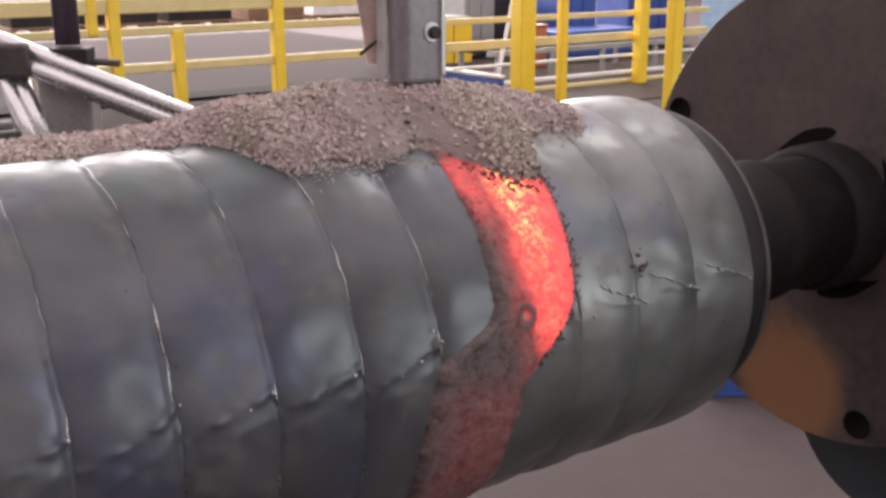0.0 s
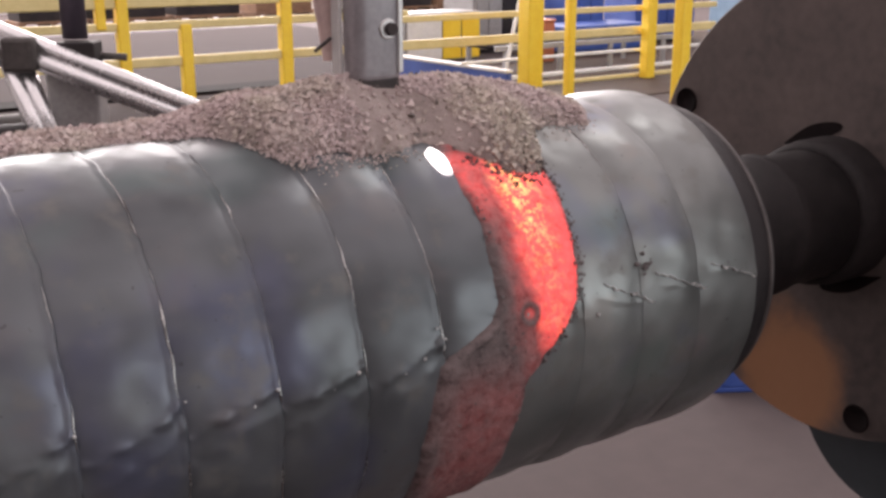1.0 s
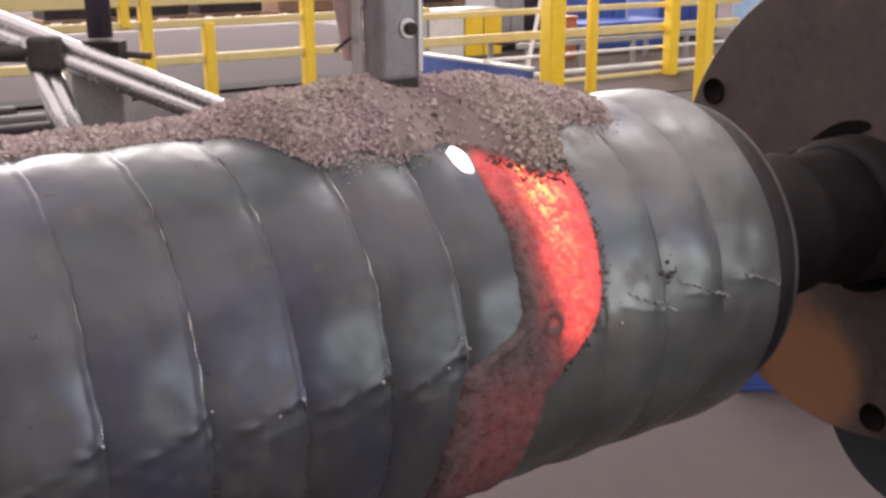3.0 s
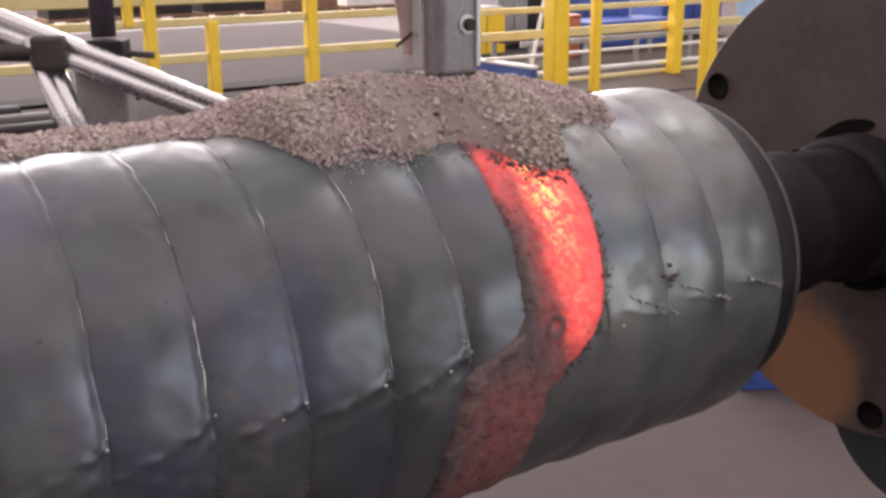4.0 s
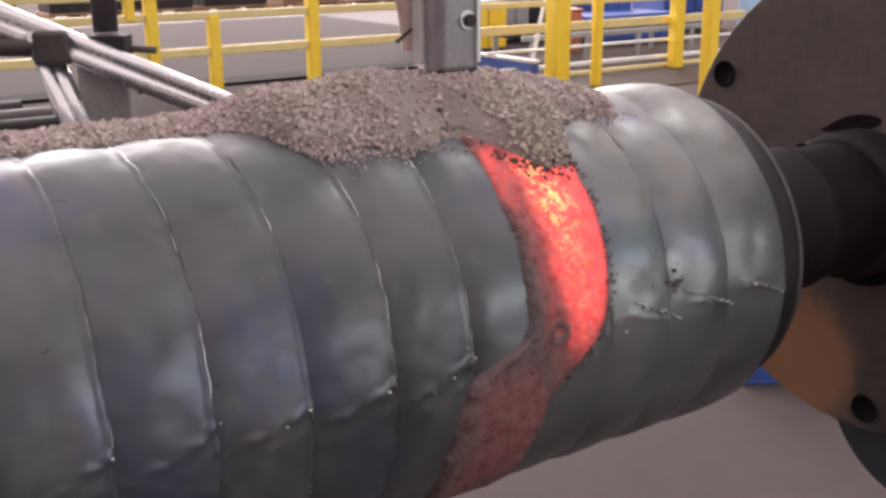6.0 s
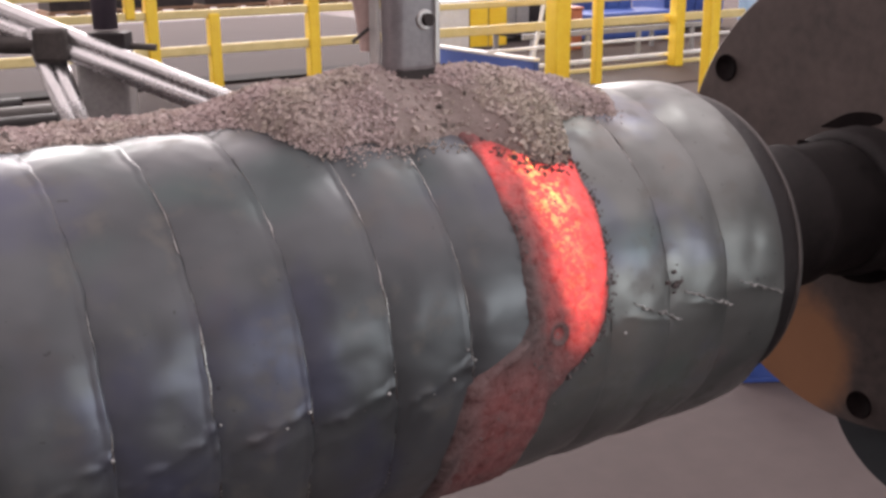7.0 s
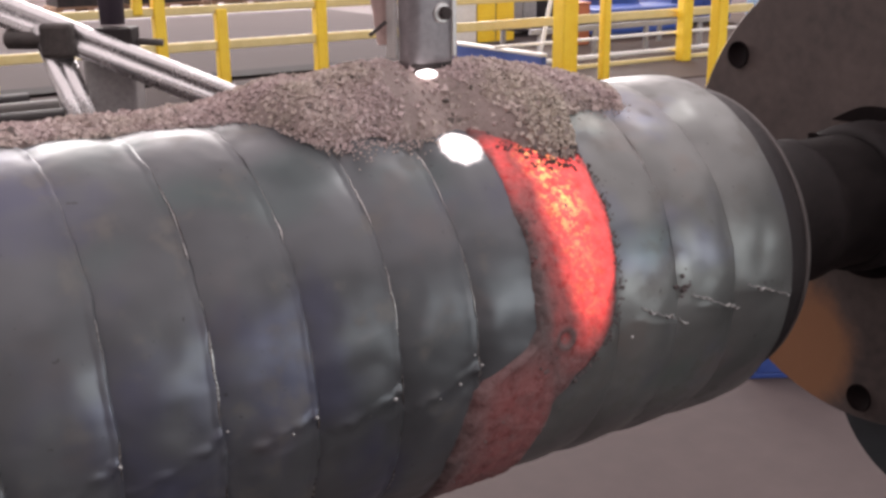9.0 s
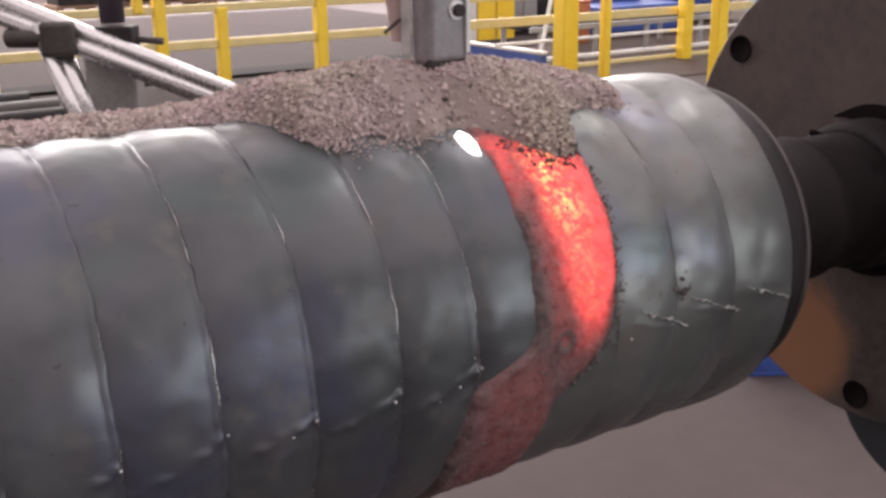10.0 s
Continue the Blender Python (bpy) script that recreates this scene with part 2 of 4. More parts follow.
STAINED = surface("stained_floor_plate", (0.038, 0.026, 0.021), (0.08, 0.055, 0.043), 3, (0.6, 0.8), 0.0, 0.2)
STAINED.node_tree.nodes["Principled BSDF"].inputs["Specular IOR Level"].default_value = 0.1
DARK = surface("dark_machine_paint", (0.016, 0.014, 0.016), (0.045, 0.038, 0.038), 5, (0.5, 0.7), 0.0, 0.15)
DARK.node_tree.nodes["Principled BSDF"].inputs["Specular IOR Level"].default_value = 0.15
ORANGE = surface("orange_paint", (0.38, 0.11, 0.05), (0.50, 0.17, 0.08), 5, (0.4, 0.6), 0.0, 0.08)
FLOOR = surface("worn_painted_concrete", (0.062, 0.048, 0.048), (0.098, 0.079, 0.078), 0.7, (0.65, 0.85), 0.0, 0.12, 14.0, 0.002)
FLOOR.node_tree.nodes["Principled BSDF"].inputs["Specular IOR Level"].default_value = 0.12
# Floor colour darkened where the window light falls too bright.
AISLE = surface("darkened_floor", (0.045, 0.0355, 0.0355), (0.060, 0.049, 0.049), 0.9, (0.85, 0.95), 0.0, 0.1, 14.0, 0.002)
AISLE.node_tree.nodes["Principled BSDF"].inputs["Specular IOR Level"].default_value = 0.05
WALL = surface("pale_sheet_wall", (0.42, 0.40, 0.40), (0.56, 0.53, 0.53), 0.6, (0.5, 0.7), 0.0, 0.1)
CEILING = surface("grey_sheet_ceiling", (0.20, 0.20, 0.20), (0.30, 0.29, 0.28), 0.5, (0.6, 0.8), 0.0, 0.1)
TRAY = surface("dark_oily_tray", (0.02, 0.019, 0.02), (0.055, 0.05, 0.05), 12, (0.35, 0.6), 0.3, 0.2)
GLASS = glass()


def white_glow():
    """White glow that thins out towards its rim."""
    m, t, b = material("white_glow")
    v = object_vec(t)
    d = node(t, "ShaderNodeVectorMath", operation="LENGTH")
    flat = node(t, "ShaderNodeMapping")
    flat.inputs["Scale"].default_value = (1.0, 1.0, 0.0)
    link(t, v, flat.inputs[0])
    link(t, flat.outputs[0], d.inputs[0])
    body = span(t, calc(t, "ADD", d.outputs["Value"], calc(t, "MULTIPLY", noise_node(t, v, 160, 3), 0.006)), 0.0185, 0.0115)
    b.inputs["Base Color"].default_value = (0.8, 0.75, 0.75, 1)
    b.inputs["Emission Color"].default_value = (1.0, 0.88, 0.88, 1)
    b.inputs["Emission Strength"].default_value = 2.2
    link(t, body, b.inputs["Alpha"])
    return m


FLASH = white_glow()


# ---- mesh helpers ----
def part(name, bm, mat, parent=None, label="", smooth=False):
    """Links a bmesh as one mesh object, under a thing or under a part."""
    me = bpy.data.meshes.new(name)
    bm.to_mesh(me)
    bm.free()
    me.materials.append(mat)
    if smooth:
        me.shade_smooth()
    ob = new(name, me)
    ob.parent = parent
    if label:
        tagged(ob, label)
    return ob


def thing(name, m, label, category, group="", kind=""):
    ob = new(name)
    ob.matrix_world = m
    return tagged(ob, label, category, group, kind)


def sheet(name, verts, faces, mat, parent=None, label="", smooth=True):
    me = bpy.data.meshes.new(name)
    me.from_pydata([tuple(v) for v in verts], [], faces)
    me.materials.append(mat)
    if smooth:
        me.shade_smooth()
    ob = new(name, me)
    ob.parent = parent
    if label:
        tagged(ob, label)
    return ob


def box(bm, x0, x1, y0, y1, z0, z1, bevel=0.0, m=None, segments=2):
    made = bmesh.ops.create_cube(bm, size=1.0)["verts"]
    for v in made:
        v.co = Vector(((x0 + x1) / 2 + v.co.x * (x1 - x0), (y0 + y1) / 2 + v.co.y * (y1 - y0), (z0 + z1) / 2 + v.co.z * (z1 - z0)))
    edges = list({e for v in made for e in v.link_edges})
    if bevel:
        out = bmesh.ops.bevel(bm, geom=edges, offset=bevel, segments=segments, affect="EDGES", profile=0.5)
        made = list({v for f in out["faces"] for v in f.verts} | {v for v in made if v.is_valid})
    if m:
        bmesh.ops.transform(bm, matrix=m, verts=made)
    return bm


def boxed(name, dims, mat, parent=None, bevel=0.004, label="", m=None):
    return part(name, box(bmesh.new(), *dims, bevel, m), mat, parent, label)


def lathe(bm, profile, n=64, axis="X", close=False):
    """Turns a profile of (along, radius) round an axis."""
    rings = []
    for a, r in profile:
        ring = []
        for i in range(n):
            c, s = math.cos(2 * math.pi * i / n), math.sin(2 * math.pi * i / n)
            ring.append(bm.verts.new((a, r * c, r * s) if axis == "X" else (r * c, r * s, a) if axis == "Z" else (r * c, a, r * s)))
        rings.append(ring)
    for p, q in zip(rings, rings[1:]):
        for i in range(n):
            bm.faces.new((p[i], p[(i + 1) % n], q[(i + 1) % n], q[i]))
    if close:
        bm.faces.new(rings[0])
        bm.faces.new(rings[-1])
    bmesh.ops.recalc_face_normals(bm, faces=bm.faces)
    return bm


def rod(bm, a, b, r, n=24, bevel=0.0):
    a, b = Vector(a), Vector(b)
    turn = (b - a).to_track_quat("Z", "Y").to_matrix().to_4x4()
    rings, length = [], (b - a).length
    prof = [(0, r - bevel), (bevel, r), (length - bevel, r), (length, r - bevel)] if bevel else [(0, r), (length, r)]
    for h, q in prof:
        rings.append([bm.verts.new(a + turn @ Vector((q * math.cos(2 * math.pi * i / n), q * math.sin(2 * math.pi * i / n), h))) for i in range(n)])
    for p, q in zip(rings, rings[1:]):
        for i in range(n):
            bm.faces.new((p[i], p[(i + 1) % n], q[(i + 1) % n], q[i]))
    bm.faces.new(list(reversed(rings[0])))
    bm.faces.new(rings[-1])
    return bm


def fbm(x, y, z, octaves=3):
    v, a = 0.0, 1.0
    for _ in range(octaves):
        v += a * noise.noise((x, y, z))
        x, y, z, a = x * 2.03, y * 2.03, z * 2.03, a * 0.5
    return v


def smooth(a, b, v):
    u = min(1.0, max(0.0, (v - a) / (b - a)))
    return u * u * (3 - 2 * u)


# ---- the hall ----
def hall():
    x0, x1, y0, y1, h = HALL
    f = part("floor", box(bmesh.new(), x0, x1, y0, y1, -0.2, 0.0), FLOOR)
    tagged(f, "worn mauve-grey painted concrete factory floor", "floor", kind="structure")
    c = part("ceiling", box(bmesh.new(), x0, x1, y0, y1, h, h + 0.2), CEILING)
    tagged(c, "grey sheet-metal factory ceiling high above", "ceiling", kind="structure")
    for name, d in (("wall_west", (x0 - 0.2, x0, y0, y1, 0, h)), ("wall_east", (x1, x1 + 0.2, y0, y1, 0, h)), ("wall_south", (x0, x1, y0 - 0.2, y0, 0, h))):
        tagged(part(name, box(bmesh.new(), *d), WALL), "pale grey sheet-metal factory wall", "wall", kind="structure")
    bm = bmesh.new()
    for d in ((x0, x1, y1, y1 + 0.2, 0, 2.6), (x0, x1, y1, y1 + 0.2, 8.0, h), (x0, -5.0, y1, y1 + 0.2, 2.6, 8.0), (21.0, x1, y1, y1 + 0.2, 2.6, 8.0)):
        box(bm, *d)
    tagged(part("wall_north", bm, WALL), "pale grey sheet-metal factory wall with a window band", "wall", kind="structure")
    w = tagged(new("window_1"), "long band of factory windows in steel frames", "window", kind="structure")
    for i in range(14):
        xa = -5.0 + i * 26.0 / 13
        if i < 13:
            p = boxed("pane", (xa + 0.05, xa + 1.95, y1 + 0.08, y1 + 0.1, 2.65, 7.95), GLASS, w, 0)
            p.visible_shadow = False
        boxed("mullion", (max(-4.999, xa - 0.05), min(20.999, xa + 0.05), y1 + 0.05, y1 + 0.15, 2.6, 8.0), GREY, w, 0)
    # unseen white panels above the two added overhead fills
    n = boxed("roof_fill", (-5.0, 21.0, 17.4, 23.0, h - 0.06, h - 0.002), WHITE, None, 0)
    tagged(n, "white strip panel added with the north fill light", "roof_fill", kind="structure")
    r = boxed("roof_fill", (-12.0, 20.0, -9.0, 17.0, h - 0.06, h - 0.002), WHITE, None, 0)
    tagged(r, "wide white ceiling panel added for diffuse light from above", "roof_fill", kind="structure")
    lamp = thing("high_bay_lamp", pose(5.8, 2.1, 8.32), "square white high-bay lamp hanging under the ceiling", "lamp")
    boxed("housing", (-0.87, 0.87, -0.87, 0.87, 0.0, 0.16), WHITE, lamp, 0.02)
    boxed("hanger", (-0.02, 0.02, -0.02, 0.02, 0.162, 0.62), GREY, lamp, 0)
    # unseen white panel behind the added south fill
    w2 = boxed("south_fill_panel", (4.5, 19.5, y0 + 0.002, y0 + 0.06, 0.1, 5.4), WHITE, None, 0)
    tagged(w2, "long white panel added with the south fill light", "window", kind="structure")


hall()


# ---- the roll with its weld beads ----
def edge_of(k, th):
    """The wandering boundary of bead k at the angle th (degrees, roll's own frame)."""
    return X_FIRST + k * PITCH + 0.0022 * fbm(k * 7.3, th * 0.035, 1.7, 3) + 0.0009 * noise.noise((k * 3.1, th * 0.25, 9.0))


def step_angle(u, k):
    """The angle at which bead k was started, across its width u."""
    if k >= 11:
        return 75.5 + 5.5 * u + 1.0 * noise.noise((k * 5.1, u * 4, 3.0))
    return 85.2 - 7.0 * u + 1.3 * noise.noise((k * 5.1, u * 5, 3.0))


def bead_height(u, th, k):
    crown = 0.0030 * max(0.0, 1 - abs(2 * u - 1) ** 2.5)
    if k >= 11:
        crown *= 0.75
    if k < 9:
        crown *= 1 - 0.25 * smooth(34, 12, th)
    lip = (0.0016 if k < 11 else 0.0004) * math.exp(-((u - 0.965) / 0.022) ** 2) * (0.75 + 0.6 * noise.noise((k, th * 0.2, 5)))
    d = th - step_angle(u, k)
    ridge = (0.0017 * math.exp(-(d / 1.5) ** 2) + 0.0008 * math.exp(-((d - 5.0) / 2.2) ** 2)) * max(0.05, 0.32 + 1.3 * noise.noise((u * 7 + k * 3, d * 0.2, 2)))
    ridge += 0.0016 * math.exp(-((u - 0.93) / 0.05) ** 2 - ((d + 0.5) / 1.3) ** 2)
    if k >= 11:
        ridge = 0.0006 * math.exp(-(d / 1.0) ** 2) * max(0.0, 0.7 + 1.3 * noise.noise((u * 15 + k, 0.0, 2))) * smooth(0.15, 0.4, u)
    sag = -0.0011 * math.exp(-((d + 9) / 6.0) ** 2) * math.exp(-((u - 0.45) / 0.35) ** 2)
    wave = 0.0008 * fbm(u * 2.2 + k * 4, th * 0.06, 3.3, 2) + 0.00010 * noise.noise((u * 9 + k * 4, th * 0.35, 7))
    return crown + lip + ridge + sag + wave


def weld_bead(k, parent):
    n_u, step = 22, 1.0
    mat = STEEL_NEW if k < 11 else STEEL_OLD
    base = R - 0.0010 if k < 11 else R + 0.0001
    angles = []
    a = -60.0
    while a < 300:
        angles.append(a)
        a += 0.5 if 55 < a < 110 else 1.25 if -20 < a < 150 else 4.0
    verts, faces, n = [], [], len(angles)
    us = [0.5 - 0.5 * math.cos(math.pi * i / n_u) if 0 < i < n_u else i / n_u for i in range(n_u + 1)]
    for th in angles:
        e0, e1 = edge_of(k, th), edge_of(k + 1, th)
        if k == 14:
            e1 = 0.002
        for u in us:
            r = base + bead_height(u, th, k)
            if k == 14:
                r -= 0.0025 * smooth(0.96, 1.0, u)
            q = radians(th)
            verts.append((e0 + (e1 - e0) * u, -r * math.sin(q), r * math.cos(q)))
    m = n_u + 1
    for i in range(n):
        j = (i + 1) % n
        for c in range(n_u):
            faces.append((i * m + c, i * m + c + 1, j * m + c + 1, j * m + c))
    return sheet("weld_bead", verts, faces, mat, parent)


CRUST_LEFT = [(-58, -0.214), (34, -0.2165), (57, -0.2185), (72, -0.2200), (76, -0.228), (80, -0.2450), (84, -0.2620), (92, -0.269), (102, -0.273), (168, -0.270)]
CRUST_RIGHT = [(-58, -0.150), (35, -0.150), (54, -0.1525), (66, -0.1555), (75, -0.160), (81, -0.168), (88, -0.186), (95, -0.198), (105, -0.203), (168, -0.198)]


def along(table, x):
    return float(np.interp(x, [a for a, _ in table], [b for _, b in table]))


def slag_crust(parent):
    """The crust of slag on the newest bead, stepping aside where that bead began."""
    verts, faces = [], []
    n_u, rows, th = 40, 0, -58.0
    while th <= 168.0:
        left, right = along(CRUST_LEFT, th), along(CRUST_RIGHT, th)
        left += 0.002 * fbm(th * 0.09, 1.0, 2.0) + 0.001 * noise.noise((th * 0.6, 4, 0))
        right += 0.0022 * fbm(th * 0.10, 5.0, 2.0) + 0.0013 * noise.noise((th * 0.7, 8, 0))
        for i in range(n_u + 1):
            u = i / n_u
            x = left + (right - left) * u
            rim = min(1.0, min(u, 1 - u) / 0.09) ** 0.5
            h = 0.0040 * rim + rim * (0.0010 * fbm(x * 130, th * 0.22, 0.0, 4) + 0.0006 * fbm(x * 500, th * 0.9, 3.0, 2))
            h += 0.0011 * math.exp(-((u - 0.12) / 0.06) ** 2) * smooth(30, 60, th)
            pit = math.hypot((x + 0.1991) / 0.0055, (th - 75.8) / 2.6)
            h += 0.0012 * math.exp(-((pit - 1.0) / 0.3) ** 2) - 0.0018 * math.exp(-(pit / 0.7) ** 2)
            r = R - 0.0005 + h
            q = radians(th)
            verts.append((x, -r * math.sin(q), r * math.cos(q)))
        rows += 1
        th += 0.6
    m = n_u + 1
    for i in range(rows - 1):
        for c in range(n_u):
            faces.append((i * m + c, i * m + c + 1, (i + 1) * m + c + 1, (i + 1) * m + c))
    return sheet("slag_crust", verts, faces, SLAG, parent, "glowing red-hot slag crust fading to dull grey")


def slag_spatter(parent):
    """Dark half-fused granules along the edges of the slag crust."""
    rng = random.Random(11)
    gv, gf = [], []
    tri = [(0, 3, 4), (3, 1, 4), (1, 2, 4), (2, 0, 4), (0, 5, 3), (3, 5, 1), (1, 5, 2), (2, 5, 0)]
    for i in range(400):
        pick = rng.random()
        if pick < 0.36:
            th = rng.uniform(30, 90)
            x = along(CRUST_RIGHT, th) + rng.gauss(-0.0006, 0.0016)
        elif pick < 0.8:
            th = rng.uniform(78, 135)
            x = rng.gauss(-0.234, 0.013) if th > 86 else rng.gauss(-0.203, 0.009)
        else:
            th = rng.uniform(40, 85)
            x = -0.2115 + rng.gauss(0, 0.004)
        q, r, z = radians(th), R + rng.uniform(0.0022, 0.0036), rng.choice((0.0006, 0.0009, 0.0013))
        c = Vector((x, -r * math.sin(q), r * math.cos(q)))
        k = len(gv)
        for a in ((-1, 0, 0.6), (1, 0, 0.6), (0, 1, -0.6), (0, -1, -0.6), (0, 0.3, 1), (0.2, 0, -1)):
            gv.append(tuple(c + Vector([w * rng.uniform(0.6, 1.2) * z for w in a])))
        gf.extend((a + k, b + k, d + k) for a, b, d in tri)
    g = sheet("fused_granule", gv, gf, CRUMB, parent, "", False)
    tagged(g, "dark half-fused granules along the slag's edges", kind="stuff")


def wire(path, size, seed, lift=0.0006, broken=True):
    """A low ragged ridge of weld metal along a path of (x, angle) on the roll."""
    verts, faces = [], []
    n = 6
    for i, (x, th, *rise) in enumerate(path):
        up = rise[0] if rise else lift
        g = size * (max(0.04, 0.30 + 1.1 * noise.noise((i * 0.09, seed, 0.0))) if broken else 0.8 + 0.4 * noise.noise((i * 0.15, seed, 0.0))) * min(1.0, (i + 0.3) / 3, (len(path) - i - 0.7) / 3)
        q = radians(th)
        for k in range(n):
            a = 2 * math.pi * k / n
            r = R + up + g * math.sin(a)
            verts.append((x + g * math.cos(a), -r * math.sin(q), r * math.cos(q)))
    for i in range(len(path) - 1):
        for k in range(n):
            faces.append((i * n + k, i * n + (k + 1) % n, (i + 1) * n + (k + 1) % n, (i + 1) * n + k))
    return verts, faces


def bead_lips(parent):
    for k in range(5, 15):
        runs = ((16, 38), (46, 83), (90, 124)) if k < 11 else ((18, 62),) if k in (12, 13, 14) else ()
        for a, b in runs:
            path = []
            th = a + 3 * noise.noise((k, a, 1.0))
            while th < b + 2 * noise.noise((k, b, 2.0)):
                path.append((edge_of(k, th) - 0.0012, th))
                th += 0.8
            sheet("bead_lip", *wire(path, (0.0007 if a > 80 else 0.0011 if a > 20 else 0.0008) if k < 12 else 0.0005, k * 3.3 + a), BRIGHT, parent)
    # zigzag ends of the first layer's beads
    for x0, t0, x1, t1 in ((-0.1400, 73.1, -0.0975, 81.8), (-0.0975, 73.0, -0.0500, 81.8), (-0.0467, 74.5, -0.0005, 81.8)):
        path = []
        for i in range(41):
            f = i / 40
            x = x0 + (x1 - x0) * f
            th = t0 + (t1 - t0) * f + 1.1 * noise.noise((x0 * 90, i * 0.42, 0)) + 0.4 * noise.noise((x0 * 50, i * 1.1, 4))
            k, u = divmod((x - X_FIRST) / PITCH, 1.0)
            path.append((x, th, bead_height(u, th, int(k)) + 0.0008))
        sheet("zigzag_ridge", *wire(path, 0.0012, x0 * 50, 0.0, False), SPLASH, parent)
    # droplets where the beads ended
    for x, th, r in ((-0.458, 78.0, 0.0014), (-0.406, 76.5, 0.001), (-0.359, 79.0, 0.0014), (-0.313, 79.9, 0.0017), (-0.2575, 77.1, 0.0012), (-0.372, 81.5, 0.0013),
                     (-0.285, 83.0, 0.0012), (-0.272, 80.7, 0.0014), (-0.146, 81.0, 0.0015), (-0.328, 82.3, 0.0009), (-0.262, 74.0, 0.0009)):
        bm = bmesh.new()
        bmesh.ops.create_icosphere(bm, subdivisions=2, radius=r * 0.75)
        q = radians(th)
        bmesh.ops.translate(bm, verts=bm.verts, vec=(x, -(R + 0.0018) * math.sin(q), (R + 0.0018) * math.cos(q)))
        part("weld_droplet", bm, SPLASH, parent, "", True)
    # a burst crater with dark flakes
    rng = random.Random(5)
    for _ in range(16):
        bm = bmesh.new()
        bmesh.ops.create_icosphere(bm, subdivisions=1, radius=rng.uniform(0.0006, 0.0016))
        q = radians(70.1 + rng.gauss(0, 2.0))
        bmesh.ops.translate(bm, verts=bm.verts, vec=(-0.102 + rng.gauss(0, 0.0035), -(R + 0.0018) * math.sin(q), (R + 0.0018) * math.cos(q)))
        part("scale_flake", bm, CRUMB, parent)


def build_roll():
    ob = thing("steel_roll", pose(0, 0, AX), "grey steel roll covered in ring-shaped hardfacing weld beads", "roll")
    part("core", lathe(bmesh.new(), [(-0.9, 0.06), (-0.757, 0.06), (-0.756, R - 0.004), (-0.003, R - 0.004), (-0.002, 0.09)], 96), STEEL_OLD, ob, "plain steel core", True)
    for k in range(15):
        weld_bead(k, ob)
    slag_crust(ob)
    slag_spatter(ob)
    bead_lips(ob)
    part("shoulder", lathe(bmesh.new(), [(-0.004, 0.08), (-0.003, 0.1165), (0.010, 0.1170), (0.024, 0.1170), (0.027, 0.1135), (0.034, 0.1135), (0.0365, 0.1115), (0.037, 0.055)], 128), COLLAR, ob, "dark scaled shoulder ring", True)
    part("edge_ring", lathe(bmesh.new(), [(0.0285, 0.1136), (0.029, 0.1150), (0.0315, 0.1150), (0.032, 0.1136)], 128), RING, ob, "lighter machined edge ring", True)
    part("neck", lathe(bmesh.new(), [(0.036, 0.064), (0.05, 0.0585), (0.135, 0.0585), (0.137, 0.061), (0.150, 0.061), (0.152, 0.0575), (0.27, 0.0575)], 96), BLACK_STEEL, ob, "black journal neck", True)
    part("tail_neck", lathe(bmesh.new(), [(-1.25, 0.0), (-1.25, 0.05), (-0.9, 0.05), (-0.899, 0.062)], 64), BLACK_STEEL, ob, "", True)
    return ob


ROLL = build_roll()


# ---- chuck and headstock ----
def ring_plate(bm, x0, x1, r0, r1, holes, n=96):
    """A round plate with blind round holes in its front face at x0."""
    lathe(bm, [(x0, r0), (x0, r1 - 0.0012), (x0 + 0.0012, r1), (x1 - 0.004, r1), (x1, r1 - 0.004), (x1, r0)], n)
    return bm


